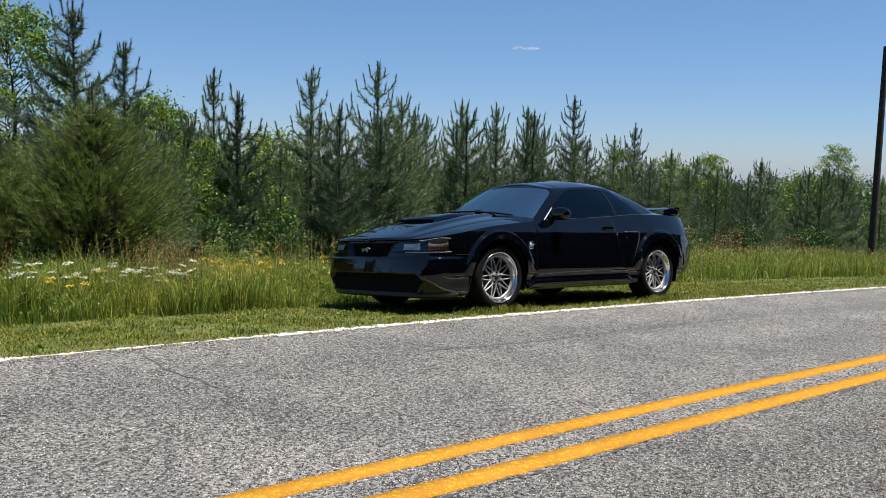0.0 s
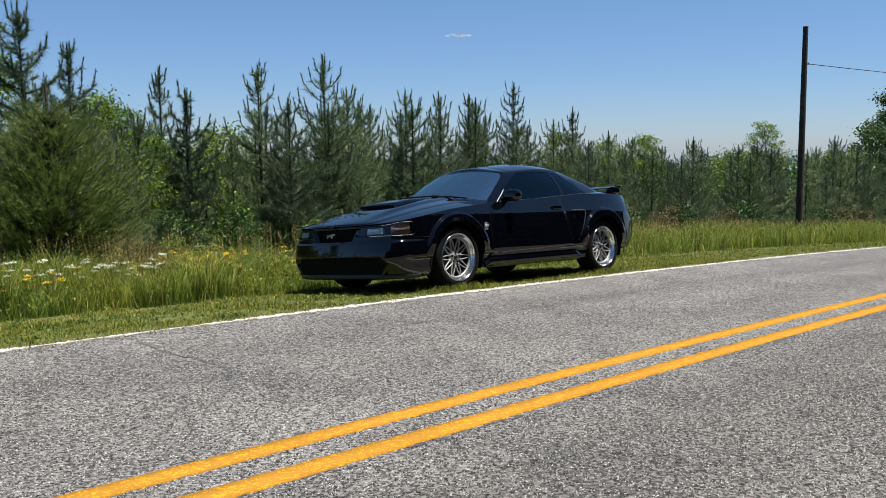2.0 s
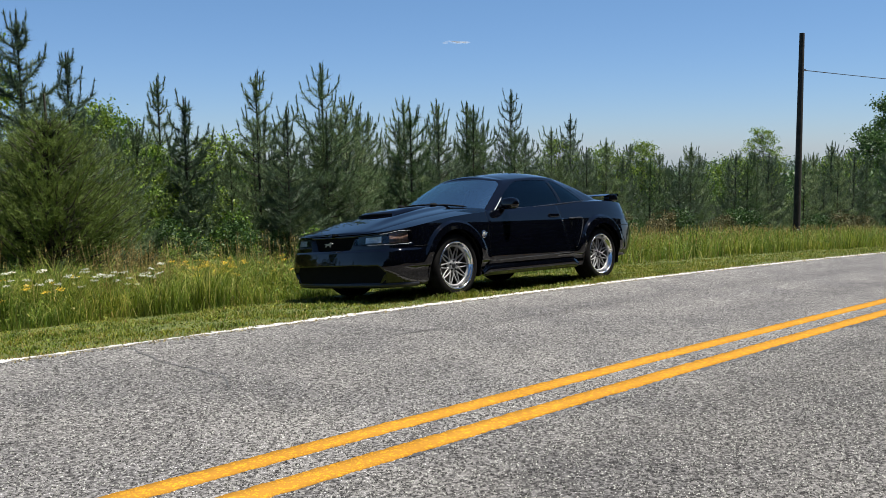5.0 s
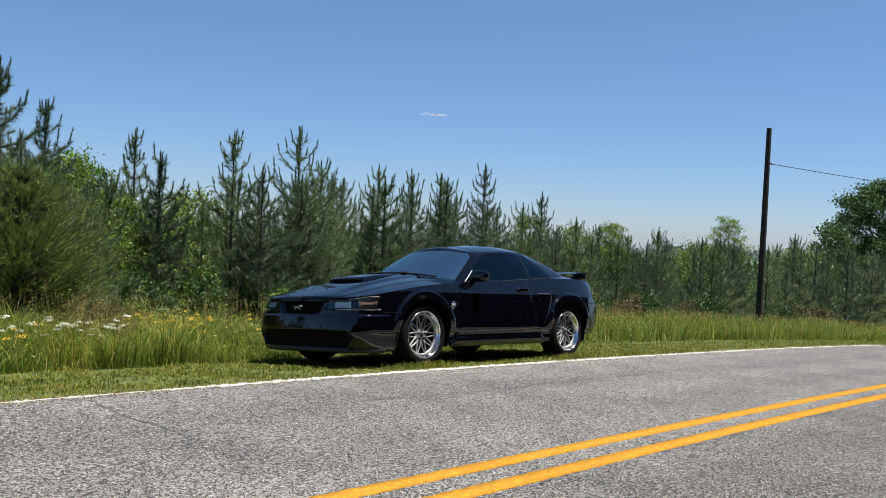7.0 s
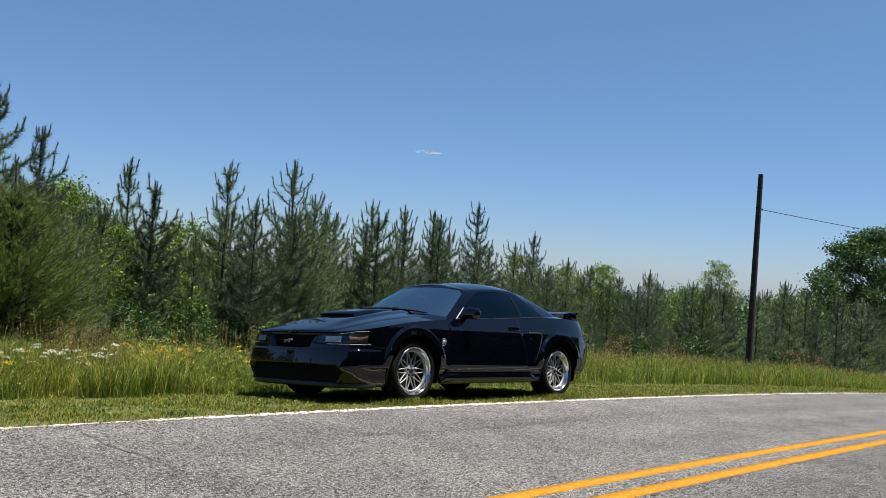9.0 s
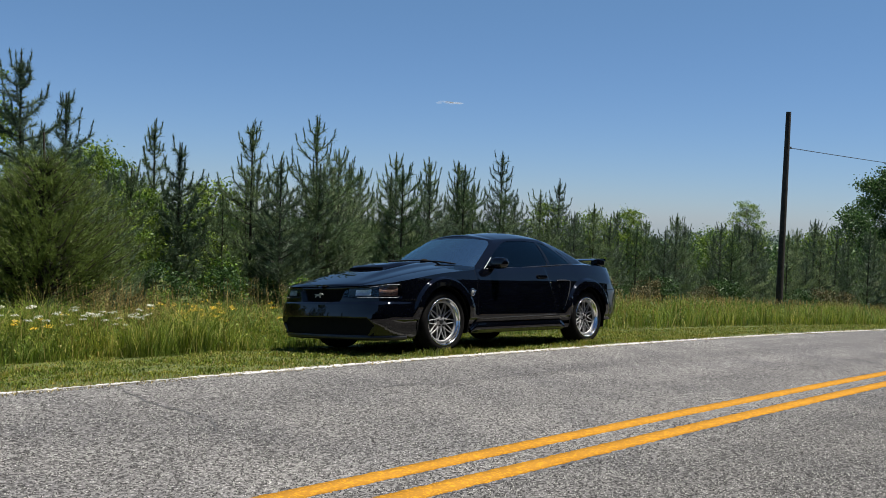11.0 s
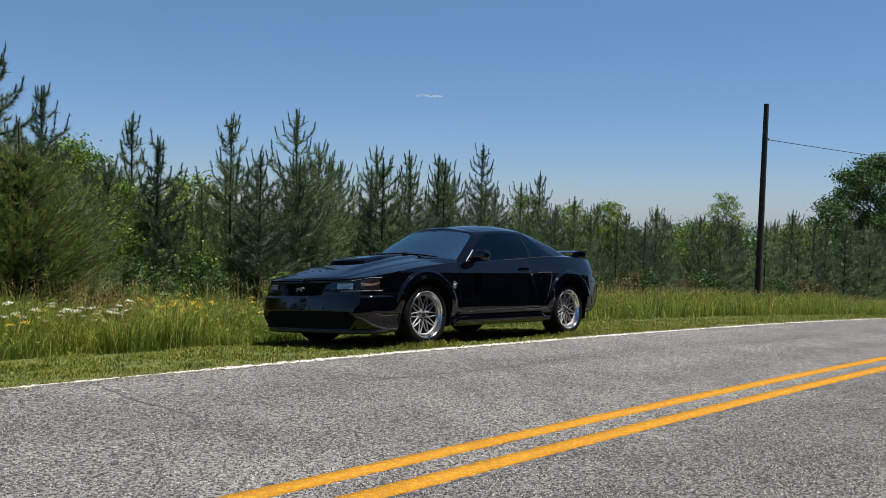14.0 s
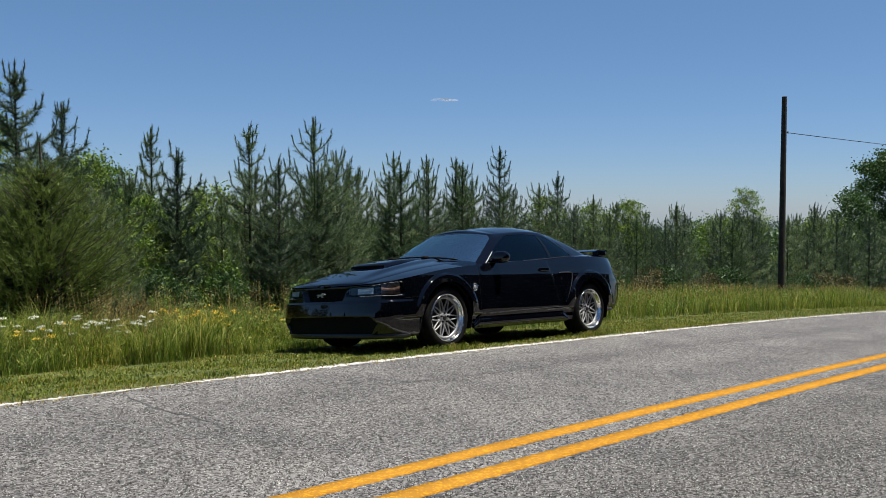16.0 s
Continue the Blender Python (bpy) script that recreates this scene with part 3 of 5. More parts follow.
LAMP = (0.46, s_at(-0.58), 0.572, 0.67)    # headlamp: along the outline, and its heights


def lamp_zone(s, z, grow=0.0):
    lo = LAMP[2] + 0.006 - grow
    hi = np.minimum(shoulder(np.interp(s, OUT_S, OUTLINE[:, 0])) - 0.012, LAMP[3] + 0.03) + grow
    return (s > LAMP[0] - 0.1 - grow) & (s < LAMP[1] + grow) & (z > lo) & (z < hi)


GRILLE = (0.335, 0.535, 0.66)                     # half width, lower and upper edge


def build_car():
    car = new("car")
    cols = np.unique(np.concatenate([np.linspace(0, OUT_S[-1], 230), np.linspace(0, 1.3, 110)] + [s_at(a + e) + np.array([-0.0005, 0.0005]) for a, r in ((AXLE_F, 0.372), (AXLE_R, 0.375)) for e in (-r, r)]
                                    + [s_at(a) + np.linspace(-0.37, 0.37, 40) for a in (AXLE_F, AXLE_R)]))
    X = np.interp(cols, OUT_S, OUTLINE[:, 0])
    lo, hi = hem(X), shoulder(X)
    v = np.linspace(0, 1, 72)[:, None]
    S, Z = np.broadcast_to(cols, (72, len(cols))), lo + (hi - lo) * v
    half_y = np.interp(S, OUT_S, OUTLINE[:, 1])
    sunk = np.where(lamp_zone(S, Z), 0.045, 0.0)
    sunk = np.maximum(sunk, np.where((half_y < GRILLE[0] + 0.5 * (Z - 0.6)) & (S < 0.6) & (Z > GRILLE[1]) & (Z < GRILLE[2]), 0.09, 0.0))
    # lower air intake of the bumper
    sunk = np.maximum(sunk, np.where((half_y < 0.74 - 0.8 * np.abs(Z - 0.3)) & (S < 1.0) & (Z > 0.205) & (Z < 0.375), 0.07, 0.0))
    for side, name in ((-1, "body_side"), (1, "body_side")):
        grid_mesh(name, skin(S, Z, -sunk, side), PAINT, car, flip=side > 0)
    # top of wings, hood and deck in one crowned sheet
    edge = skin(cols, hi, 0.0, 1)
    keep = np.concatenate([[True], np.diff(edge[:, 0]) > 1e-4])
    edge = edge[keep]
    k = np.linspace(-1, 1, 45)[None, :]

    def top_z(x, y, half):
        f = np.clip(np.abs(y) / np.maximum(half, 0.02), 0, 1)
        zs, zc = shoulder(x), ridge(x)
        bulge = 0.020 * smooth(0.5, 0.36, np.abs(y)) * smooth(-0.9, -0.35, x) * smooth(0.6, 0.4, x)
        return zs + (zc - zs) * (1 - f ** 2.6) + bulge

    ex, ey = edge[:, :1], edge[:, 1:2]
    Y = ey * k
    XX = np.broadcast_to(ex, Y.shape)
    grid_mesh("body_top", np.stack([XX, Y, top_z(XX, Y, ey)], -1), PAINT, car, flip=True)
    half_at = lambda x: np.interp(x, edge[:, 0], edge[:, 1])

    # hood panel: stands a few millimetres proud with rolled edges, so its seams show
    hx = np.linspace(-0.93, 0.42, 60)[:, None]
    hw = np.interp(hx, [-0.95, -0.9, -0.75, -0.5, 0.0, 0.42], [0.36, 0.5, 0.62, 0.68, 0.715, 0.7])
    hw = np.minimum(hw, half_at(hx) - 0.02)
    kk = np.linspace(-1, 1, 41)[None, :]
    HY = hw * kk
    HX = np.broadcast_to(hx, HY.shape) + 0.05 * np.abs(kk) ** 2 * smooth(0, 0.3, hx) 
    lift = 0.007 * (1 - np.abs(kk) ** 30) * smooth(-0.945, -0.915, hx) - 0.002
    grid_mesh("hood", np.stack([HX, HY, top_z(HX, HY, half_at(HX)) + lift], -1), PAINT, car, "gloss black hood with a raised middle", flip=True)
    # hood scoop: low wedge, open mouth to the front
    sx = np.linspace(-0.34, 0.3, 26)[:, None]
    kk = np.linspace(-1, 1, 31)[None, :]
    rise = 0.038 * smooth(-0.34, -0.28, sx) * (1 - 0.8 * smooth(-0.15, 0.32, sx))
    SW = 0.30 - 0.05 * smooth(-0.1, 0.2, sx)
    prof = np.clip(1 - np.abs(kk) ** 8, 0, 1) ** 0.6
    SY = SW * kk
    SX = np.broadcast_to(sx, SY.shape) + 0.05 * kk ** 2
    grid_mesh("hood_scoop", np.stack([SX, SY, top_z(SX, SY, half_at(SX)) + 0.006 + rise * prof], -1), PAINT, car, "black hood scoop", flip=True)
    mouth = [[(-0.332 + 0.045 * q * q - d, 0.27 * q, float(top_z(-0.33, 0.27 * q, 0.85)) + 0.008 + h) for q in np.linspace(-1, 1, 15)] for d, h in ((0.0, 0.0), (0.006, 0.014), (0.0, 0.029))]
    grid_mesh("scoop_mouth", mouth, MATT, car, "dark scoop opening")

    # wheel wells and underbody
    for side in (-1, 1):
        for ax in (AXLE_F, AXLE_R):
            a = np.linspace(-0.35, math.pi + 0.35, 40)
            rr = 0.385
            ring = lambda y, r: [(ax + r * math.cos(t), side * y, HUB + r * math.sin(t)) for t in a]
            grid_mesh("wheel_well", [ring(0.895, 0.372), ring(0.87, 0.368), ring(0.86, rr), ring(0.5, rr), ring(0.5, 0.05)], MATT, car, flip=side < 0)
    bm = bmesh.new()
    for x0, x1, y, z0, z1 in ((-0.74, -0.42, 0.6, 0.2, 0.5), (-0.5, 3.1, 0.48, 0.2, 0.55), (0.4, 2.15, 0.82, 0.21, 0.5), (3.0, 3.45, 0.66, 0.29, 0.6)):
        bmesh.ops.create_cube(bm, size=1, matrix=Matrix.Translation(((x0 + x1) / 2, 0, (z0 + z1) / 2)) @ Matrix.Diagonal((x1 - x0, 2 * y, z1 - z0, 1)))
    part("underbody", bm, MATT, car, smooth=False)
    return car, top_z, half_at


car, top_z, half_at = build_car()

# greenhouse: outline at the belt and at the roof rail, nose to tail
BELT = [(0.42, 0.0), (0.455, 0.34), (0.56, 0.60), (0.70, 0.745), (0.93, 0.795), (1.555, 0.81), (2.19, 0.80), (2.58, 0.745), (2.84, 0.66), (2.95, 0.42), (2.98, 0.0)]
RAIL = [(1.05, 0.0), (1.065, 0.28), (1.11, 0.455), (1.21, 0.545), (1.35, 0.57), (1.715, 0.585), (2.02, 0.572), (2.15, 0.545), (2.26, 0.5), (2.31, 0.33), (2.33, 0.0)]
BELT_Z = [0.95, 0.942, 0.915, 0.89, 0.89, 0.918, 0.962, 0.982, 1.0, 1.045, 1.055]
RAIL_Z = [1.287, 1.278, 1.256, 1.238, 1.248, 1.272, 1.27, 1.256, 1.252, 1.275, 1.29]
low_c, PAR = spline([(*p, z) for p, z in zip(BELT, BELT_Z)], 401)
top_c, _ = spline([(*p, z) for p, z in zip(RAIL, RAIL_Z)], 401)


def cabin(p, h, off=0.0, side=-1):
    """A point of the cabin's skin: p along its outline (0 nose to 10 tail), h from belt to rail."""
    p, h = np.broadcast_arrays(np.asarray(p, float), np.asarray(h, float))
    a = np.stack([np.interp(p, PAR, low_c[:, i]) for i in range(3)], -1)
    b = np.stack([np.interp(p, PAR, top_c[:, i]) for i in range(3)], -1)
    m = a + (b - a) * h[..., None]
    e = 1e-2
    t = np.stack([np.interp(p + e, PAR, low_c[:, i]) - np.interp(p - e, PAR, low_c[:, i]) for i in range(2)], -1)
    t = t / (np.linalg.norm(t, axis=-1, keepdims=True) + 1e-9)
    n = np.stack([-t[..., 1], t[..., 0]], -1)
    o = off + 0.022 * np.sin(math.pi * h)
    m[..., 0] += n[..., 0] * o
    m[..., 1] += n[..., 1] * o
    m[..., 1] *= side
    return m


def sill_h(p):
    return 0.035 + 0.0 * p


def head_h(p):
    """Upper edge of the glass: the windshield's corners are rounded, the side glass is one long arch."""
    front = 0.955 - 0.12 * np.clip((p - 2.3) / 0.42, 0, 1) ** 2
    arch = 0.935 - 0.42 * np.clip((4.25 - p) / 0.8, 0, 1) ** 2.2 - 0.035 * np.clip(p - 4.3, 0, 1) ** 2
    tail = 0.9 * (1 - np.clip((p - 5.3) / 1.13, 0, 0.999) ** 3.4) ** 0.55
    return np.where(p < 2.9, front, np.where(p < 5.3, arch, np.where(p < 6.6, tail, 0.935)))


WS, DOOR_WIN, QUARTER, BACK = (0.0, 2.72), (3.45, 5.5), (5.6, 6.42), (8.05, 10.0)


def build_cabin():
    inside = lambda p: any(a - 1e-6 <= p <= b + 1e-6 for a, b in (WS, DOOR_WIN, QUARTER, BACK))
    cuts = [v for w in (WS, DOOR_WIN, QUARTER, BACK) for v in w]
    cols = np.unique(np.round(np.concatenate([np.linspace(0, 10, 161), cuts]), 6))
    rows = np.concatenate([np.linspace(0, 1, 2), np.linspace(1, 2, 9)[1:], np.linspace(2, 3, 4)[1:]])
    H = np.where(rows[:, None] <= 1, rows[:, None] * sill_h(cols), np.where(rows[:, None] <= 2, sill_h(cols) + (rows[:, None] - 1) * (head_h(cols) - sill_h(cols)),
                 head_h(cols) + (rows[:, None] - 2) * (1 - head_h(cols))))
    P = np.broadcast_to(cols, H.shape)
    r = np.linspace(0, 1, 14)[1:, None]
    for side in (-1, 1):
        body = cabin(P, H, 0.0, side)
        rail = body[-1]
        crown = 0.1 * (rail[:, 1] / 0.58) ** 2
        roof = np.stack([np.broadcast_to(rail[:, 0], (13, len(cols))), rail[:, 1] * (1 - r), rail[:, 2] + crown * (1 - (1 - r) ** 2)], -1)
        vs = np.concatenate([body, roof])
        R, C, _ = vs.shape
        idx = np.arange(R * C).reshape(R, C)
        mids = (cols[1:] + cols[:-1]) / 2
        open_col = np.array([inside(m) for m in mids])
        q = []
        for i in range(R - 1):
            for j in range(C - 1):
                if open_col[j] and 1 <= i < 9:
                    continue
                f = (idx[i, j], idx[i, j + 1], idx[i + 1, j + 1], idx[i + 1, j])
                q.append(f if side < 0 else f[::-1])
        soup("roof", vs.reshape(-1, 3), q, PAINT, car, smooth=True)
        # inner lining, so that the pillars have thickness
        inn = vs.copy()
        inn[..., 1] *= 0.955
        inn[..., 2] -= 0.02
        soup("headlining", inn.reshape(-1, 3), [f[::-1] for f in q], CLOTH, car, smooth=True)
        for name, (a, b), mat, lab in (("door_window", DOOR_WIN, TINTED, "dark tinted door window"), ("quarter_window", QUARTER, TINTED, "dark tinted quarter window")):
            p = np.linspace(a + 0.006, b - 0.006, 26)[None, :]
            v = np.linspace(0, 1, 12)[:, None]
            h = sill_h(p) + v * (head_h(p) - sill_h(p))
            grid_mesh(name, cabin(p, h, -0.004, side), mat, car, lab, flip=side > 0)
    for name, (a, b), mat, lab in (("windshield", WS, WINDSHIELD, "raked clear windshield"), ("rear_window", BACK, TINTED, "dark rear window")):
        p = np.linspace(a, b, 26)[None, :]
        v = np.linspace(0, 1, 12)[:, None]
        h = sill_h(p) + v * (head_h(p) - sill_h(p))
        near, far = cabin(p, h, -0.003, -1), cabin(p, h, -0.003, 1)
        seq = np.concatenate([near[:, ::-1], far[:, 1:]], 1) if a == 0 else np.concatenate([near, far[:, ::-1][:, 1:]], 1)
        grid_mesh(name, seq, mat, car, lab, flip=True)


build_cabin()


def ribbon(name, centre, radius, mat, parent, label="", sides=6):
    radii = [radius * (0.4 if k in (0, len(centre) - 1) else 1) for k in range(len(centre))]
    v, f = tube_arrays(centre, radii, sides)
    return soup(name, v, f, mat, parent, label, smooth=True)


def slab(name, outline, depth, mat, parent, label="", round_edge=0.004):
    """A plate from an outline of points, given depth along a vector, with rounded rims."""
    bm = bmesh.new()
    f = bm.faces.new([bm.verts.new(p) for p in outline])
    g = bmesh.ops.extrude_face_region(bm, geom=[f])
    bmesh.ops.translate(bm, vec=depth, verts=[e for e in g["geom"] if isinstance(e, bmesh.types.BMVert)])
    bmesh.ops.recalc_face_normals(bm, faces=bm.faces)
    if round_edge:
        bmesh.ops.bevel(bm, geom=[e for e in bm.edges], offset=round_edge, segments=2, affect="EDGES", profile=0.5)
    return part(name, bm, mat, parent, label, smooth=False)


def blob(name, centre, size, mat, parent, label="", power=3.0, n=20):
    """A rounded box or pod: a superellipsoid."""
    th, ph = np.linspace(-math.pi / 2, math.pi / 2, n), np.linspace(-math.pi, math.pi, 2 * n)
    e = 2 / power
    c = lambda w: np.sign(np.cos(w)) * np.abs(np.cos(w)) ** e
    s = lambda w: np.sign(np.sin(w)) * np.abs(np.sin(w)) ** e
    T, F = np.meshgrid(th, ph, indexing="ij")
    pts = np.stack([c(T) * c(F) * size[0], c(T) * s(F) * size[1], s(T) * size[2]], -1) + np.array(centre)
    return grid_mesh(name, pts, mat, parent, label)


def build_car_details():
    for side in (-1, 1):
        # door: a skin of its own over the side, from front to rear shut line
        s0, s1 = s_at(0.52), s_at(1.915)
        n, m = 60, 30
        f = np.linspace(0, 1, n)[None, :]
        v = np.linspace(0, 1, m)[:, None]
        top = shoulder(np.interp(s0 + f * (s1 - s0), OUT_S, OUTLINE[:, 0])) + 0.012
        z = 0.213 + v * (top - 0.213)
        rear = 1.0 - 0.075 * smooth(0.35, 0.9, z) 
        s = s0 + f * (s1 - s0) * rear
        rim = np.minimum(np.minimum(f, 1 - f) * 110, np.minimum(v, 1 - v) * 60).clip(0, 1)
        door = grid_mesh("door", skin(s, z, -0.002 + 0.006 * rim ** 0.5, side), PAINT, car, "gloss black door", flip=side > 0)
        # shut lines
        for x, lean in ((0.513, 0.0), (1.923, -0.1)):
            zz = np.linspace(0.215, 0.88, 26)
            sl = s_at(x + lean * smooth(0.35, 0.9, zz))
            ribbon("shut_line", [tuple(p) for p in skin(sl, zz, -0.0012, side)], 0.0022, MATT, car)
        # door handle and lock
        h = skin(s_at(1.685), 0.815, 0.0, side)
        handle = blob("door_handle", (h[0], h[1] + side * 0.014, h[2]), (0.088, 0.016, 0.021), PAINT, door, "gloss black pull handle", 5)
        blob("handle_recess", (h[0] + 0.0, h[1] + side * 0.001, h[2] - 0.008), (0.098, 0.006, 0.03), MATT, door, "", 4)
        k = skin(s_at(1.825), 0.757, 0.003, side)
        blob("door_lock", tuple(k), (0.012, 0.005, 0.014), CHROME, door, "small chrome lock")
        # round wing badge: ring with a plain mark
        b = skin(s_at(0.425), 0.632, 0.004, side)
        ring = [(b[0] + 0.032 * math.cos(t), b[1], b[2] + 0.036 * math.sin(t)) for t in np.linspace(0, 2 * math.pi, 25)]
        ribbon("badge_ring", ring, 0.0055, CHROME, car, "round chrome wing badge")
        blob("badge_centre", (b[0], b[1], b[2]), (0.022, 0.005, 0.02), ALLOY, car, "", 2)
        blob("badge_wing", (b[0] + 0.03, b[1] + side * 0.003, b[2] + 0.012), (0.022, 0.004, 0.006), CHROME, car, "", 2)
        # side scoop behind the door
        out = [(1.95, 0.772), (2.06, 0.775), (2.15, 0.772), (2.168, 0.755), (2.16, 0.71), (2.13, 0.63), (2.085, 0.53), (2.04, 0.45), (2.02, 0.43)]
        sp, _ = spline(out, 70)
        lip = skin(s_at(sp[:, 0]), sp[:, 1], 0.006, side)
        lip[:, 1] += side * 0.026 * np.clip((sp[:, 0] - 1.95) / 0.2, 0, 1) ** 1.5
        # lighter lip paints in the highlight along the scoop's edge
        ribbon("side_scoop", [tuple(p) for p in lip], 0.0085, LIP, car, "sculpted side scoop, its lip coloured lighter for the edge highlight")
        fill = np.array([[(x0 + (x1 - x0) * w, z) for w in np.linspace(0, 1, 6)] for z, x0, x1 in
                         [(0.765, 1.955, 2.155), (0.7, 1.965, 2.145), (0.6, 1.975, 2.105), (0.5, 1.985, 2.055), (0.435, 2.0, 2.02)]])
        pts = skin(s_at(fill[..., 0]), fill[..., 1], 0.0, side)
        pts[..., 1] += side * (0.002 + 0.032 * np.linspace(0, 1, 6)[None, :] ** 1.5)
        grid_mesh("scoop_panel", pts, PAINT, car, flip=side < 0)
        # rocker moulding with its upper crease
        xs = np.linspace(0.40, 2.08, 50)
        zr = 0.342 + 0.03 * (xs - 0.4) / 1.7 - 0.09 * smooth(0.5, 0.40, xs) - 0.10 * smooth(1.97, 2.08, xs)
        drop = np.linspace(0, 1, 26)
        rows = [skin(s_at(xs), zr + (0.19 - zr) * d, 0.003 + 0.007 * smooth(0, 0.12, d) + 0.016 * smooth(0.1, 0.6, d) - 0.03 * smooth(0.72, 1.0, d), side) for d in drop]
        grid_mesh("rocker_moulding", np.stack(rows), PAINT, car, "black sill moulding", flip=side < 0)
        # added strip that paints in the light line along the crease
        ribbon("sill_light_line", [tuple(p) for p in skin(s_at(xs[3:-3]), zr[3:-3] + 0.002, 0.005, side)], 0.0035, LIP, car)
        # belt moulding, and the door glass's front post coloured bright for its sky reflection
        p = np.linspace(3.5, 6.6, 40)
        ribbon("belt_moulding", [tuple(q) for q in cabin(p, 0.018 + 0 * p, 0.007, side)], 0.0075, TRIM, car, "satin belt moulding")
        p = 3.34 + np.linspace(0, 0.05, 12)
        ribbon("window_post", [tuple(q) for q in cabin(p, np.linspace(-0.08, 0.4, 12), 0.012, side)], 0.0045, EDGE_GLINT, car, "post at the front of the door glass, reflection in its colour")
        ribbon("centre_post", [tuple(q) for q in cabin(5.57 + np.zeros(9), np.linspace(0.03, 0.86, 9), -0.006, side)], 0.007, MATT, car, "dark post between the side windows")
        # mirror: arm and shell
        mp = cabin(3.62, 0.1, 0.0, side)
        if side < 0:
            blob("mirror_arm", (mp[0] + 0.0, mp[1] + side * 0.05, 0.925), (0.045, 0.07, 0.022), PAINT, car, "", 3)
            shell = blob("door_mirror", (0.0, 0.0, 0.0), (0.062, 0.108, 0.064), PAINT, car, "rounded gloss black door mirror", 2.7)
            shell.matrix_local = pose(mp[0] - 0.015, mp[1] + side * 0.16, 0.95, 0, 6, side * -12)
        # headlamp: silver bowl, amber corner and clear lens over them
        a, bnd = LAMP[0] - 0.09, LAMP[1] - 0.005
        ss = np.linspace(a, bnd, 40)
        hi = np.minimum(shoulder(np.interp(ss, OUT_S, OUTLINE[:, 0])) - 0.014, LAMP[3] + 0.028)
        hi = hi - 0.03 * smooth(a + 0.03, a, ss)
        lo_z = LAMP[2] + 0.008 + 0.008 * smooth(bnd - 0.05, bnd, ss) + 0.012 * smooth(a + 0.06, a, ss)
        vv = np.linspace(0, 1, 10)[:, None]
        zz = lo_z + (hi - lo_z) * vv
        lens = grid_mesh("headlight", skin(np.broadcast_to(ss, zz.shape), zz, 0.004, side), LAMP_GLASS, car, "clear headlight with silver bowl and amber corner", flip=side > 0)
        for nm, f0, f1, v0, v1, dep, mt, lb in (("reflector", 0.18, 0.50, 0.16, 0.8, 0.026, LAMP_SILVER, "silver reflector"), ("turn_signal", 0.66, 0.985, 0.08, 0.95, 0.022, AMBER, "amber turn signal"),
                                                ("lamp_housing", 0.0, 1.0, 0.0, 1.0, 0.044, TRIM, "")):
            i0, i1 = int(f0 * 39), int(f1 * 39)
            sub, lz, hz = ss[i0:i1 + 1], lo_z[i0:i1 + 1], hi[i0:i1 + 1]
            w = np.linspace(v0, v1, 9)[:, None]
            bowl = np.sin(math.pi * np.linspace(0, 1, 9))[:, None] * np.sin(math.pi * np.linspace(0, 1, len(sub)))[None, :]
            grid_mesh(nm, skin(np.broadcast_to(sub, (9, len(sub))), lz + (hz - lz) * w, 0.004 - dep - 0.012 * bowl, side), mt, lens, lb, flip=side > 0)
        # added bright ribbons paint in the glints above and below the lens
        ribbon("lens_top_glint", [tuple(q) for q in skin(ss[18:], hi[18:] + 0.004, 0.004, side)], 0.0014, EDGE_GLINT, lens)
        ribbon("lens_low_glint", [tuple(q) for q in skin(ss[10:], lo_z[10:] - 0.006, 0.006, side)], 0.0014, EDGE_GLINT, lens, "thin strip added bright for the glint under the lens")
        # seam between bumper and wing
        sx = np.linspace(s_at(-0.57), s_at(-0.39), 10)
        ribbon("bumper_seam", [tuple(q) for q in skin(sx, 0.548 + 0 * sx, 0.001, side)], 0.0025, MATT, car)
        sx = np.linspace(s_at(2.97), s_at(3.3), 12)
        ribbon("bumper_seam", [tuple(q) for q in skin(sx, 0.672 + 0 * sx, 0.001, side)], 0.003, MATT, car)
        # tail lamp
        ts = np.linspace(s_at(3.5), s_at(3.5) + 0.32, 12)
        w = np.linspace(0.73, 0.87, 6)[:, None]
        grid_mesh("tail_light", skin(np.broadcast_to(ts, (6, 12)), w + 0 * ts, 0.006, side), RED_LENS, car, "dark red tail light", flip=side > 0)
        # wiper
        if side < 0:
            arms = [[(0.36, -0.24, 0.978), (0.40, -0.42, 0.968), (0.50, -0.60, 0.94)], [(0.34, 0.26, 0.985), (0.35, 0.05, 0.992), (0.37, -0.2, 0.988)]]
            for pth in arms:
                q, _ = spline(pth, 14)
                wiper = ribbon("wiper", [tuple(e) for e in q], 0.009, MATT, car, "black wiper arm")
                blob("wiper_pivot", pth[0], (0.045, 0.045, 0.024), MATT, wiper, "", 2.5, 10)
    # front lip under the bumper
    sl = np.linspace(0, s_at(-0.5), 40)
    rows = []
    for z, o in ((0.2, -0.005), (0.185, 0.02), (0.16, 0.024), (0.15, -0.01), (0.155, -0.1)):
        n_, f_ = skin(sl, z, o, -1), skin(sl, z, o, 1)
        rows.append(np.concatenate([n_[::-1], f_[1:]]))
    grid_mesh("front_lip", np.stack(rows), TRIM, car, "black chin lip", flip=True)
    # grille: dark mesh set back, with a small plain silver emblem
    g = [[(-0.865 + 0.06 * (y / 0.4) ** 2, y, z) for y in np.linspace(-0.40, 0.40, 24)] for z in np.linspace(0.525, 0.675, 6)]
    grille = grid_mesh("grille", g, MATT, car, "black mesh grille", flip=True)
    for kx in range(13):
        y = -0.36 + 0.06 * kx
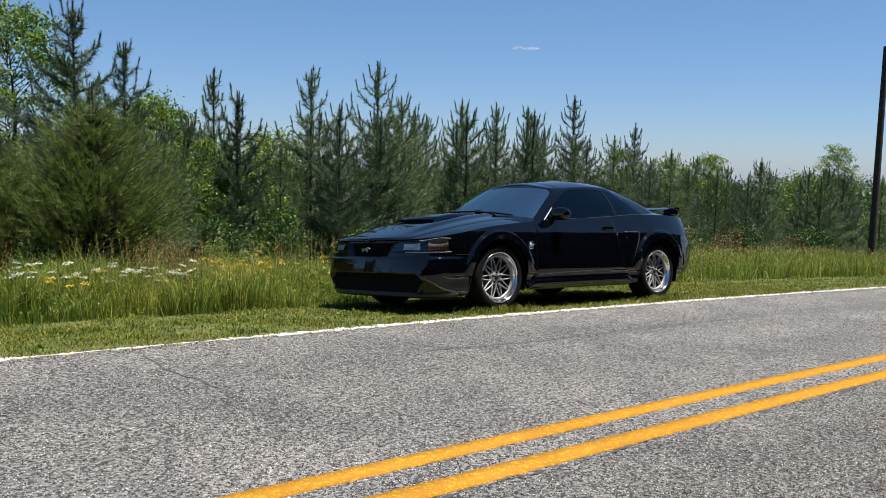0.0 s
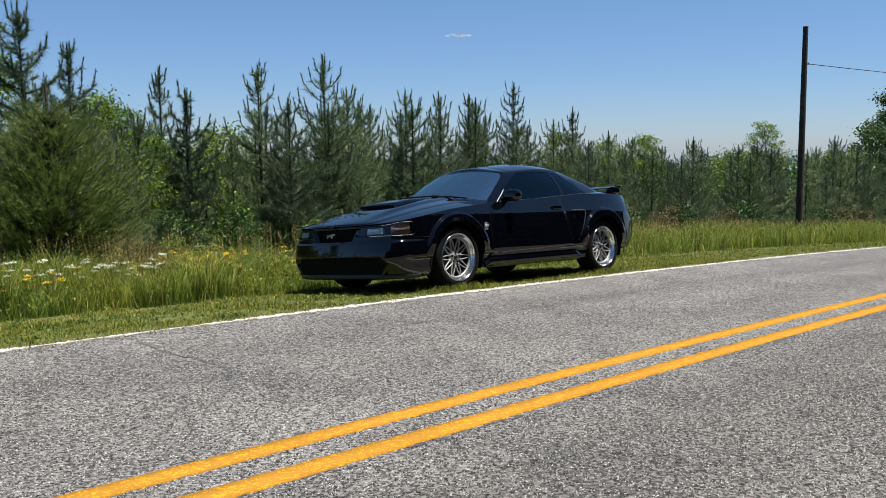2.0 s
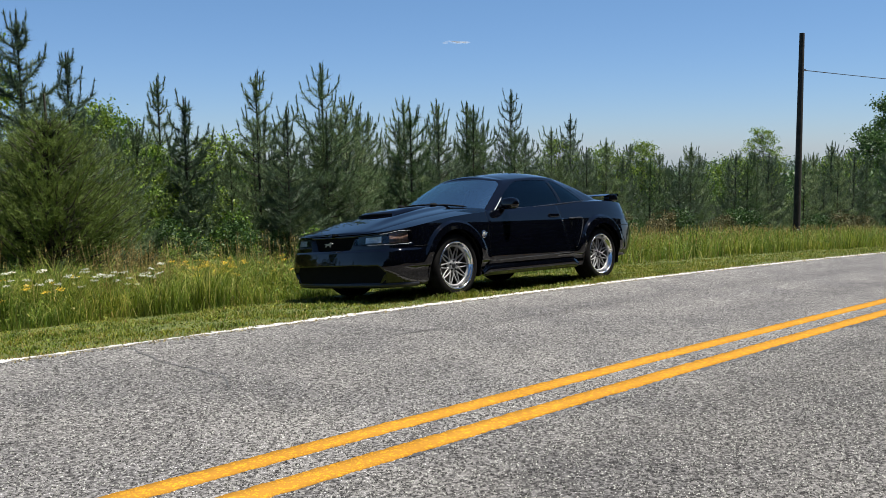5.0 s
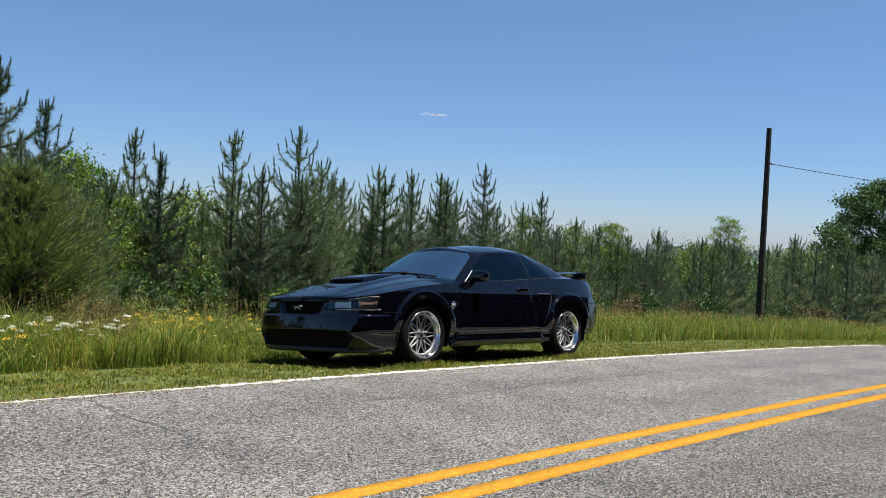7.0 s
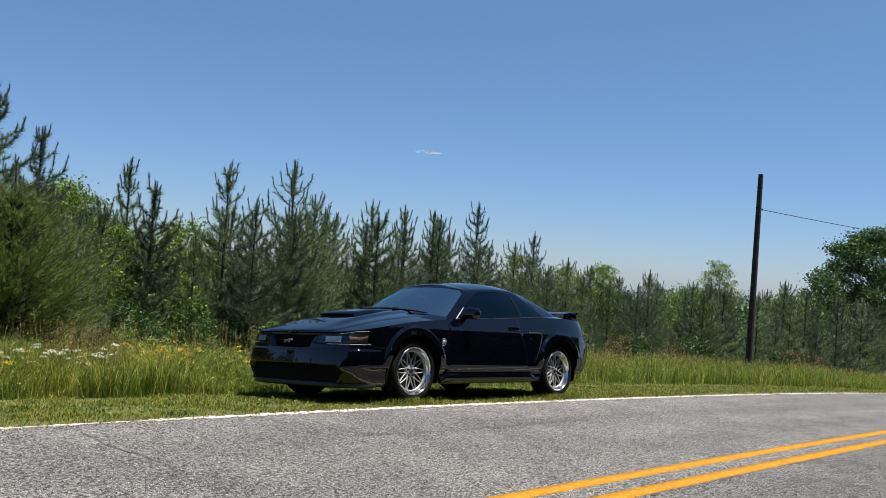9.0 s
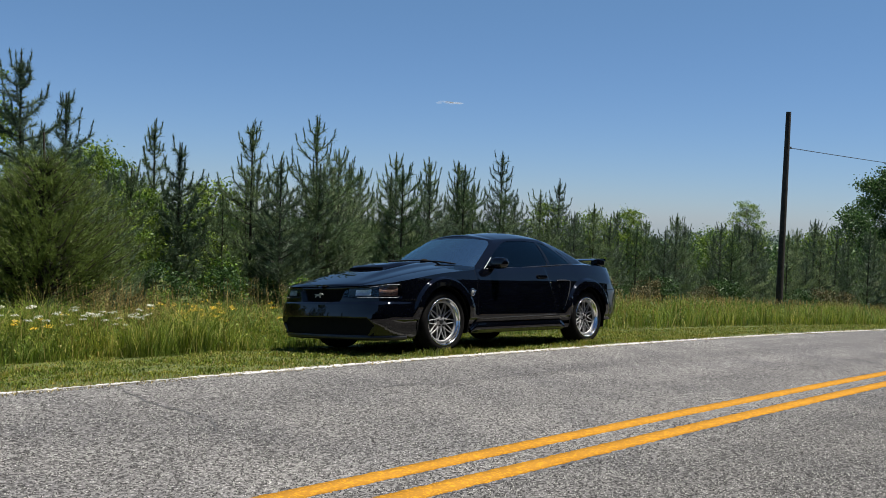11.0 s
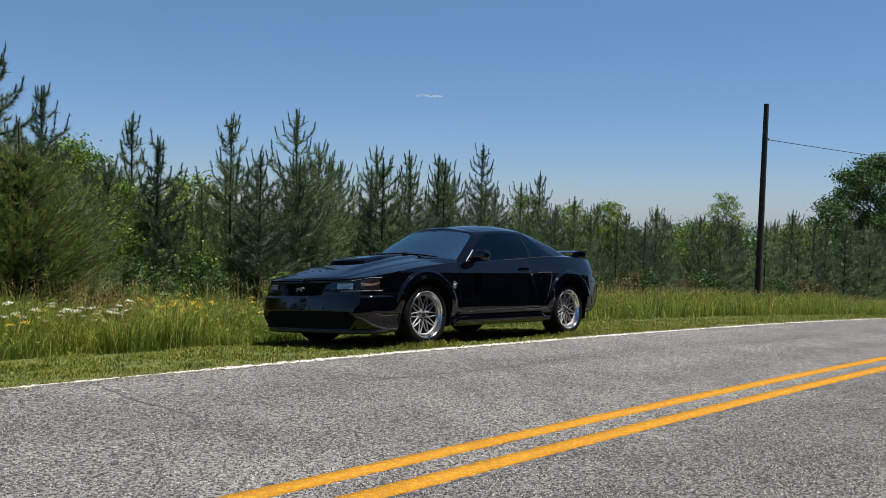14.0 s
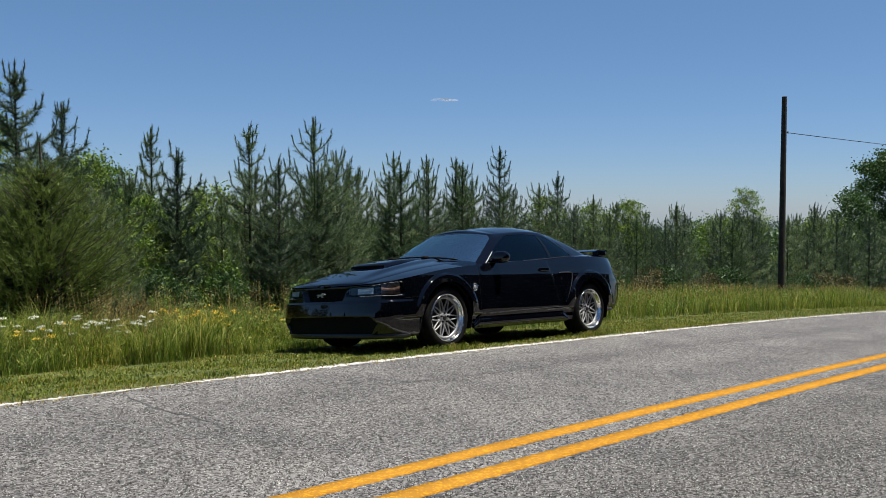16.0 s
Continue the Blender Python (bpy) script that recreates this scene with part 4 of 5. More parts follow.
        ribbon("grille_bar", [(-0.872 + 0.06 * (y / 0.4) ** 2, y, 0.535), (-0.872 + 0.06 * (y / 0.4) ** 2, y, 0.66)], 0.003, MATT, grille, sides=4)
    for kz in range(4):
        ribbon("grille_bar", [(-0.872 + 0.06 * (y / 0.4) ** 2, y, 0.558 + 0.026 * kz) for y in np.linspace(-0.38, 0.38, 14)], 0.003, MATT, grille, sides=4)
    mark = [(-0.935, y, 0.087 + z) for y, z in ((0.07, 0.517), (0.04, 0.522), (0.0, 0.520), (-0.03, 0.533), (-0.06, 0.53), (-0.075, 0.519), (-0.05, 0.515), (-0.03, 0.505),
                                              (-0.035, 0.488), (-0.022, 0.488), (-0.005, 0.503), (0.025, 0.505), (0.045, 0.488), (0.055, 0.49), (0.04, 0.512))]
    slab("emblem", mark, (0.008, 0, 0), ALLOY, grille, "small plain silver emblem", 0.0)
    ribbon("emblem_stem", [(-0.93, 0.0, 0.598), (-0.87, 0.0, 0.598)], 0.006, TRIM, grille)
    v = [[(-0.90 + 0.055 * (y / 0.55) ** 2, y, z) for y in np.linspace(-0.71, 0.71, 24)] for z in np.linspace(0.195, 0.38, 4)]
    grid_mesh("lower_intake", v, MATT, car, "black air intake of the bumper", flip=True)
    # rear spoiler: thin wing on two feet
    wy = np.linspace(-0.60, 0.60, 30)
    rows = []
    for cx, cz in ((3.13, 1.066), (3.22, 1.086), (3.36, 1.096), (3.45, 1.092), (3.458, 1.066), (3.36, 1.05), (3.22, 1.05), (3.13, 1.06)):
        rows.append([(cx + 0.04 * abs(y / 0.66) ** 3 * (0 if cx > 3.37 else 1), y, cz - 0.012 * abs(y / 0.66) ** 4) for y in wy])
    wing = grid_mesh("rear_spoiler", rows, PAINT, car, "thin black wing on the boot lid", flip=True)
    for y in (-0.55, 0.55):
        blob("spoiler_foot", (3.35, y, 1.035), (0.10, 0.055, 0.05), PAINT, wing, "", 5)


build_car_details()


def build_interior():
    # dashboard, floor and door cards
    d = [[(x, y, z) for y in np.linspace(-0.6, 0.6, 16)] for x, z in ((0.46, 0.92), (0.62, 0.925), (0.85, 0.92), (0.98, 0.89), (1.0, 0.75), (0.9, 0.5))]
    grid_mesh("dashboard", d, MATT, car, "black dashboard")
    bm = bmesh.new()
    bmesh.ops.create_cube(bm, size=1, matrix=Matrix.Translation((1.6, 0, 0.53)) @ Matrix.Diagonal((2.3, 1.5, 0.04, 1)))
    for y in (-0.78, 0.78):
        bmesh.ops.create_cube(bm, size=1, matrix=Matrix.Translation((1.55, y, 0.7)) @ Matrix.Diagonal((2.3, 0.03, 0.36, 1)))
    bmesh.ops.create_cube(bm, size=1, matrix=Matrix.Translation((2.6, 0, 0.9)) @ Matrix.Diagonal((0.6, 1.2, 0.06, 1)))
    part("cabin_lining", bm, CLOTH, car, "dark cabin lining", smooth=False)
    for y in (-0.37, 0.37):
        seat = blob("front_seat", (1.65, y, 0.62), (0.27, 0.25, 0.09), CLOTH, car, "charcoal bucket seat", 4)
        back = blob("backrest", (0, 0, 0), (0.09, 0.24, 0.3), CLOTH, seat, "", 3.5)
        back.matrix_local = pose(1.96, y, 0.9, 0, 18, 0)
        blob("headrest", (2.06, y, 1.15), (0.06, 0.13, 0.07), CLOTH, seat, "", 3)
    c, tilt = Vector((1.1, -0.37, 0.9)), Matrix.Rotation(radians(-62), 3, "Y")
    ring = [tuple(c + tilt @ Vector((0.185 * math.cos(t), 0.185 * math.sin(t), 0))) for t in np.linspace(0, 2 * math.pi, 37)]
    wheel = ribbon("steering_wheel", ring, 0.016, WHEEL_GREY, car, "grey steering wheel", 8)
    for t in (0.2, math.pi - 0.2, math.pi * 1.5):
        ribbon("wheel_spoke", [tuple(c), tuple(c + tilt @ Vector((0.18 * math.sin(t), 0.18 * math.cos(t), 0)))], 0.014, TRIM, wheel)
    blob("wheel_hub", tuple(c), (0.05, 0.07, 0.07), TRIM, wheel, "", 2.5)
    blob("inner_mirror", (1.0, 0.0, 1.19), (0.02, 0.11, 0.035), MATT, car, "inside mirror", 4)
    ribbon("mirror_stalk", [(1.02, 0, 1.21), (1.06, 0, 1.28)], 0.008, MATT, car)


build_interior()


def revolve(profile, name, mat, parent, label="", n=72):
    """A ring turned about the wheel's axle (local y), from (radius, y) points."""
    a = np.linspace(0, 2 * math.pi, n + 1)
    pts = [[(r * math.cos(t), y, r * math.sin(t)) for t in a] for r, y in profile]
    return grid_mesh(name, pts, mat, parent, label)


def flat_bar(path, half, deep):
    """A flat-faced bar along a path in the wheel's plane: its face looks to -y, its flanks run back by deep."""
    vs, fs = [], []
    for k, p in enumerate(path):
        d = (path[min(k + 1, len(path) - 1)] - path[max(k - 1, 0)])
        n = Vector((-d.z, 0, d.x)).normalized() * half[k]
        b = Vector((0, 0.003, 0))
        vs += [p - n * 0.6, p + n * 0.6, p + n + b, p + n + Vector((0, deep, 0)), p - n + Vector((0, deep, 0)), p - n + b]
    for k in range(len(path) - 1):
        for q in range(6):
            w = (q + 1) % 6
            fs.append((k * 6 + q, k * 6 + w, k * 6 + 6 + w, k * 6 + 6 + q))
    return vs, fs


def build_wheel():
    """One wheel about its own axle; its outer face looks to -y."""
    wheel = new("wheel")
    R = 0.325
    tyre = revolve([(0.236, 0.20), (0.245, 0.222), (0.29, 0.235), (0.312, 0.225), (R, 0.19), (R + 0.001, 0.12), (R, 0.05), (0.313, 0.022), (0.302, 0.010),
                    (0.285, 0.001), (0.262, 0.002), (0.250, 0.010), (0.243, 0.02)], "tyre", RUBBER, wheel, "low black tyre")
    for k in range(3):
        revolve([(R + 0.0005, 0.075 + 0.045 * k), (R + 0.002, 0.08 + 0.045 * k), (R + 0.002, 0.1 + 0.045 * k), (R + 0.0005, 0.105 + 0.045 * k)], "tread_rib", RUBBER, tyre, n=48)
    rim = revolve([(0.243, 0.022), (0.2475, 0.012), (0.2445, 0.004), (0.238, 0.003), (0.232, 0.009), (0.229, 0.022), (0.222, 0.034), (0.216, 0.05), (0.208, 0.06), (0.205, 0.068)],
                  "rim", POLISHED, wheel, "polished stepped lip")
    revolve([(0.206, 0.066), (0.2, 0.09), (0.2, 0.2), (0.235, 0.215)], "barrel", STEEL, wheel, n=48)
    # spoke ring and forked spokes
    revolve([(0.214, 0.052), (0.206, 0.046), (0.196, 0.05), (0.193, 0.062)], "spoke_ring", ALLOY, wheel, n=60)
    for k in range(10):
        a = 2 * math.pi * (k + 0.5) / 10
        bars = []
        for sgn in (-1, 1):
            pts = [Vector((r * math.cos(a + sgn * w), d, r * math.sin(a + sgn * w))) for r, w, d in ((0.058, 0.07, 0.062), (0.092, 0.06, 0.058), (0.15, 0.19, 0.054), (0.205, 0.28, 0.05))]
            bars.append(flat_bar(pts, (0.0058, 0.005, 0.0048, 0.0052), 0.016))
        v, f = join_arrays(bars)
        soup("spoke", v, f, ALLOY, wheel)
    revolve([(0.0, 0.058), (0.03, 0.058), (0.05, 0.06), (0.066, 0.066), (0.072, 0.09)], "hub", ALLOY, wheel, n=36)
    revolve([(0.0, 0.044), (0.018, 0.045), (0.026, 0.05), (0.028, 0.06)], "centre_cap", TRIM, wheel, "dark centre cap", n=30)
    for k in range(5):
        a = 2 * math.pi * k / 5 + 0.3
        blob("wheel_nut", (0.049 * math.cos(a), 0.055, 0.049 * math.sin(a)), (0.011, 0.014, 0.011), TRIM, wheel, "", 3, 8)
    disc = revolve([(0.05, 0.125), (0.162, 0.125), (0.165, 0.13), (0.165, 0.145), (0.162, 0.15), (0.05, 0.15)], "brake_disc", STEEL, wheel, "grey brake disc", n=48)
    blob("brake_caliper", (0.1, 0.135, 0.1), (0.05, 0.035, 0.06), MATT, wheel, "", 4, 10)
    revolve([(0.0, 0.16), (0.2, 0.16)], "backing_plate", MATT, wheel, n=40)
    return wheel


def mount_wheels():
    first = build_wheel()
    lip = 0.905
    spots = [(AXLE_F, -lip, 0), (AXLE_R, -lip, 0), (AXLE_F, lip, 180), (AXLE_R, lip, 180)]
    for k, (x, y, turn) in enumerate(spots):
        m = pose(x, y, HUB, 0, 0, turn) @ pose(0, 0, 0, 0, 17 * k, 0)
        w = first if k == 0 else copy_thing(first, m)
        w.parent = car
        w.matrix_basis = m
        tagged(w, "silver mesh-spoke wheel with polished lip and low tyre")


mount_wheels()
# it leans with the verge, which falls away from the road: near tyres stand at the verge's upper edge
car.matrix_world = pose(0, -0.03, 0.0, 0, 2.56, 0) @ pose(0, 0, 0, -5.4, 0, 0) @ pose(0, 0.905, 0)
tagged(car, "gloss black two-door coupe parked on the mown verge", "car")


# ---- trees ----
def needle_tris(origin, axis, count, length, width, spread, rng):
    """Tufts: fine triangles that fan forwards out of each shoot. Length and spread may differ from tuft to tuft."""
    o = np.repeat(origin, count, 0)
    ax = np.repeat(axis, count, 0)
    spread = np.repeat(np.broadcast_to(spread, len(origin)), count)[:, None]
    length = np.repeat(np.broadcast_to(length, len(origin)), count)[:, None]
    d = ax + spread * rng.normal(size=o.shape)
    d /= np.linalg.norm(d, axis=1, keepdims=True)
    s = np.cross(d, rng.normal(size=o.shape))
    s /= np.linalg.norm(s, axis=1, keepdims=True) + 1e-9
    L = length * rng.uniform(0.6, 1.2, (len(o), 1))
    o = o + ax * rng.uniform(-0.04, 0.04, (len(o), 1))
    return np.stack([o - s * width / 2, o + s * width / 2, o + d * L], 1).reshape(-1, 3)


def tri_object(name, tri_verts, mat, parent=None, label=""):
    n = len(tri_verts) // 3
    return soup(name, tri_verts, np.arange(3 * n).reshape(n, 3), mat, parent, label)


def pine(height, seed, spread=0.34, bare=0.15, density=1.0, mat=None, leader=0.5, taper=0.85):
    """A young pine: straight trunk, whorls of rising limbs with candle-like tips, tufts of long needles."""
    rng = np.random.default_rng(seed)
    root = new("pine_tree")
    tube, tips, axes, candles, candle_axes = [], [], [], [], []
    bend = rng.uniform(-0.05, 0.05, 2)
    trunk = [(bend[0] * math.sin(2.2 * f), bend[1] * math.sin(2.6 * f), height * f) for f in np.linspace(0, 1, 10)]
    tube.append(tube_arrays(trunk, [0.010 + 0.0075 * height * (1 - f) ** 1.1 for f in np.linspace(0, 1, 10)], 7))
    at = lambda z: Vector((bend[0] * math.sin(2.2 * z / height), bend[1] * math.sin(2.6 * z / height), z))
    z = height * bare
    while z < height - 0.18:
        f = z / height
        whorl = rng.integers(3, 6)
        turn = rng.uniform(0, 6.28)
        reach = spread * height * (1 - f) ** taper * (0.8 + 0.2 * min(1, f / 0.25)) + 0.05
        for k in range(whorl):
            a = turn + k * 6.28 / whorl + rng.normal() * 0.25
            L = reach * rng.uniform(0.5, 1.2)
            rise = float(rng.uniform(0.25, 0.7) + 0.35 * f)
            p0 = at(z + rng.normal() * 0.04)
            pts = []
            for s in np.linspace(0, 1, 6):
                r = L * s
                pts.append(p0 + Vector((math.cos(a) * r, math.sin(a) * r, rise * L * (0.3 * s + 0.7 * s * s))))
            tube.append(tube_arrays(pts, [0.004 + 0.010 * (1 - s) * min(1.0, L + 0.25) for s in np.linspace(0, 1, 6)], 3))
            for s in np.arange(0.2, 1.001, 0.075 / max(L, 0.12)):
                i = min(int(s * 5), 4)
                q = pts[i].lerp(pts[i + 1], float(s * 5 - i))
                d = (pts[i + 1] - pts[i]).normalized()
                tips.append(q), axes.append(d)
                # side shoots, turned up at their ends
                if rng.random() < 0.9 * density and 0.25 < s < 0.95:
                    b = a + rng.choice((-1, 1)) * rng.uniform(0.5, 1.1)
                    sl = L * (1.1 - s) * rng.uniform(0.35, 0.7)
                    e = q + Vector((math.cos(b) * sl, math.sin(b) * sl, sl * rng.uniform(0.3, 0.8)))
                    tube.append(tube_arrays([q, e], [0.005, 0.003], 3))
                    for g in np.arange(0.35, 1.01, 0.075 / max(sl, 0.06)):
                        tips.append(q.lerp(e, g)), axes.append((e - q).normalized())
            top = pts[-1]
            lean = Vector((math.cos(a) * 0.2, math.sin(a) * 0.2, 1)).normalized()
            tall = 0.1 + 0.14 * rng.random()
            tube.append(tube_arrays([top, top + lean * tall], [0.006, 0.004], 3))
            for g in np.arange(0, tall + 0.001, 0.028):
                candles.append(top + lean * float(g)), candle_axes.append(lean)
        z += rng.uniform(0.15, 0.3) * (0.8 + 0.5 * f)
    # short tufts on the stem itself
    for s in np.arange(height * (bare + 0.04), height - leader, 0.045):
        w = rng.uniform(0, 6.28)
        tips.append(at(s)), axes.append(Vector((math.cos(w), math.sin(w), 0.7)).normalized())
    for s in np.arange(height - leader, height, 0.02):
        candles.append(at(s)), candle_axes.append(Vector((0, 0, 1)))
        if s < height - 0.3 * leader:
            w = rng.uniform(0, 6.28)
            tips.append(at(s)), axes.append(Vector((math.cos(w), math.sin(w), 1.0)).normalized())
    v, q = join_arrays(tube)
    soup("trunk", v, q, BARK, root, "slender bark-brown trunk and limbs", smooth=True)
    verts = np.concatenate([needle_tris(np.array(tips), np.array(axes), int(20 * density ** 0.5), 0.13, 0.0078, 0.55, rng),
                            needle_tris(np.array(candles), np.array(candle_axes), 12, 0.075, 0.0085, 0.3, rng)])
    tri_object("crown", verts, mat or NEEDLE, root, "long green needles in tufts")
    return root


def juniper(height, width, seed):
    """A dense round-topped evergreen of feathery sprays."""
    rng = np.random.default_rng(seed)
    root = new("juniper_tree")
    tube, tips, axes = [], [], []
    tube.append(tube_arrays([(0, 0, 0), (0.03, 0, height * 0.5), (0, 0.02, height * 0.95)], [0.07, 0.045, 0.01], 7))
    for k in range(330):
        f = rng.uniform(0.06, 1.0)
        a = rng.integers(0, 11) * 0.57 + 2.3 * f + rng.normal() * 0.16
        p0 = Vector((0, 0, height * f * 0.8))
        L = width * 0.5 * max(0.03, 1.02 - f) ** 0.8 * rng.choice((0.62, 0.85, 1.05, 1.3)) * rng.uniform(0.85, 1.1) + 0.1
        rise = rng.uniform(0.35, 0.8)
        e = p0 + Vector((math.cos(a) * L, math.sin(a) * L, L * rise))
        mid = p0.lerp(e, 0.5) - Vector((0, 0, 0.08 * L))
        tube.append(tube_arrays([p0, mid, e], [0.014, 0.009, 0.003], 3))
        for s in np.arange(0.5, 1.01, 0.04 / L):
            q = p0.lerp(mid, s * 2) if s < 0.5 else mid.lerp(e, s * 2 - 1)
            d = (e - p0).normalized()
            for _ in range(2):
                o = Vector(rng.normal(size=3)) * 0.05
                tips.append(q + o), axes.append((d + Vector(rng.normal(size=3)) * 0.45 + Vector((0, 0, 0.35))).normalized())
    v, q = join_arrays(tube)
    soup("trunk", v, q, BARK, root, "hidden brown trunk and limbs", smooth=True)
    verts = needle_tris(np.array(tips), np.array(axes), 12, 0.095, 0.0065, 0.34, rng)
    tri_object("crown", verts, SCALE_LEAF, root, "feathery yellow-green sprays")
    return root


def leaf_quads(points, size, rng):
    """Pointed leaves as pairs of triangles folded along the rib."""
    n = len(points)
    d = rng.normal(size=(n, 3)) + np.array([0, 0, -0.2])
    d /= np.linalg.norm(d, axis=1, keepdims=True)
    s = np.cross(d, rng.normal(size=(n, 3)))
    s /= np.linalg.norm(s, axis=1, keepdims=True) + 1e-9
    up = np.cross(s, d)
    L = size * rng.uniform(0.7, 1.3, (n, 1))
    p = points
    q = np.stack([p, p + d * L * 0.45 + s * L * 0.33 + up * L * 0.1, p + d * L, p + d * L * 0.45 - s * L * 0.33 + up * L * 0.1], 1)
    i = np.arange(n)[:, None] * 4
    return q.reshape(-1, 3), np.concatenate([i + [0, 1, 2], i + [0, 2, 3]])


def broadleaf(height, width, seed, leaves, size, mat, clumps=60, low=0.15):
    """A broad-leaved tree: forking limbs, each ending in loose clumps of leaves with gaps between."""
    rng = np.random.default_rng(seed)
    root = new("broadleaf_tree")
    tube, pts = [], []
    fork = Vector((0.05 * height, -0.03 * height, height * 0.55))
    tube.append(tube_arrays([(0, 0, 0), (0.02, 0.02, height * 0.3), fork, (0.0, 0, height * 0.92)],
                            [0.014 * height, 0.011 * height, 0.007 * height, 0.004], 6))
    per = leaves // clumps
    for k in range(clumps):
        f = low + (1 - low) * ((k + rng.random()) / clumps) ** 0.9
        a = k * 2.4 + rng.normal() * 0.4
        env = width * 0.5 * math.sqrt(max(0.03, math.sin(math.pi * min(0.97, 0.12 + 0.86 * f)))) * rng.uniform(0.45, 1.08)
        c = Vector((math.cos(a) * env, math.sin(a) * env, height * f))
        p0 = Vector((0, 0, max(0.1, height * f - env * 0.8)))
        mid = p0.lerp(c, 0.55) + Vector(rng.normal(size=3)) * 0.04 * width
        tube.append(tube_arrays([p0, mid, c], [0.0028 * height, 0.0018 * height, 0.0008 * height], 3))
        spread = width * rng.uniform(0.045, 0.08) * (80 / clumps) ** 0.4
        blob = rng.normal(size=(per, 3)) * spread * np.array([1, 1, 0.6])
        pts.append(np.array(c) + blob + np.linspace(0, 1, per)[:, None] * rng.normal(size=3) * spread * 0.8)
    v, q = join_arrays(tube)
    soup("trunk", v, q, BARK, root, "brown trunk with forking limbs", smooth=True)
    lv, lf = leaf_quads(np.concatenate(pts), size, rng)
    soup("crown", lv, lf, mat, root, "loose clumps of green leaves")
    return root


def stand(ob, x, y, turn=0.0, size=1.0, sink=0.03):
    ob.matrix_world = pose(x, y, float(ground_z(x, y)) - sink, 0, 0, turn) @ Matrix.Scale(size, 4)
    return ob


def tag_tree(ob, label, category, group=""):
    return tagged(ob, label, category, group)


# tall pines of the front rows: x, y, height of the tip, spread, density, dark
FRONT = [(-1.23, 8.0, 3.72, 0.42, 2.6, 1), (0.27, 10.0, 3.4, 0.36, 2.2, 1), (2.04, 10.0, 3.05, 0.30, 1.0, 0),
         (1.74, 8.5, 2.55, 0.36, 3.6, 1), (3.19, 8.3, 3.05, 0.40, 1.0, 0), (4.52, 8.0, 3.26, 0.48, 0.8, 0),
         (8.11, 9.5, 2.85, 0.34, 1.1, 0), (9.23, 9.5, 2.83, 0.34, 1.1, 0), (10.89, 10.0, 2.85, 0.34, 1.0, 0),
         (13.37, 10.5, 3.31, 0.30, 1.0, 1), (16.92, 11.0, 2.7, 0.28, 1.1, 1)]
for n, (x, y, tip, spread, dens, dark) in enumerate(FRONT):
    h = tip - float(ground_z(x, y))
    tag_tree(stand(pine(h, 20 + n, spread, 0.12 if n != 4 else 0.3, dens, NEEDLE_DARK if dark else NEEDLE, 0.55, 1.05), x, y),
             "tall young pine with upright candle tips" if not dark else "tall dark-needled young pine with upright candle tips",
             "pine tree", "pines beside the road")

for n, (x, y, tip, dark) in enumerate(((-2.4, 9.2, 2.9, 0), (-3.4, 8.4, 2.5, 1), (-0.5, 9.4, 2.6, 0), (0.7, 8.2, 2.05, 0), (5.7, 8.8, 2.75, 0), (6.6, 9.4, 2.5, 0), (7.2, 10.2, 2.55, 1), (12.2, 10.6, 2.4, 0))):
    tag_tree(stand(pine(tip - float(ground_z(x, y)), 140 + n, 0.32, 0.08, 0.8, NEEDLE_DARK if dark else NEEDLE), x, y),
             "full young pine in the front row", "pine tree", "pines beside the road")

rng = np.random.default_rng(5)
kinds = [pine(3.0 + 0.12 * k, 60 + k, 0.27 + 0.05 * (k % 3), 0.03, 1.1, NEEDLE_DARK if k % 2 == 0 else NEEDLE) for k in range(6)]
for k, ob in enumerate(kinds):
    tag_tree(ob, "bushy young pine in the dense plantation" if k % 2 else "bushy dark young pine in the dense plantation", "pine tree", "pines of the plantation")
places = []
for row, y0 in enumerate((7.5, 9.6, 12.2)):
    x = -8.0 + row * 0.5
    while x < (60, 60, 36)[row]:
        places.append((x + rng.normal() * 0.25, y0 + rng.normal() * 0.4))
        x += rng.choice((0.75, 0.9, 1.1, 2.0)) * rng.uniform(0.9, 1.1) * (1 + max(0, x) / 40) * (1 + 0.2 * row)
for n, (x, y) in enumerate(places):
    g = float(ground_z(x, y))
    top = 1.95 + 0.45 * math.exp(-((x - 10.0) / 5.5) ** 4) - 0.52 * float(smooth(10.5, 15, x)) - 0.02 * max(0.0, x - 14) + rng.normal() * (0.22 if x < 11 else 0.33) + 0.02 * (y - 8)
    if x > 26:
        top += 0.05
    h0 = 3.0 + 0.12 * (n % 6)
    m = pose(x, y, g - 0.03, 0, 0, rng.uniform(0, 360)) @ Matrix.Scale(max(0.5, (top - g) / h0), 4)
    if n < 6:
        kinds[n].matrix_world = m
    else:
        ob = copy_thing(kinds[n % 6], m)
        ob.matrix_basis = m


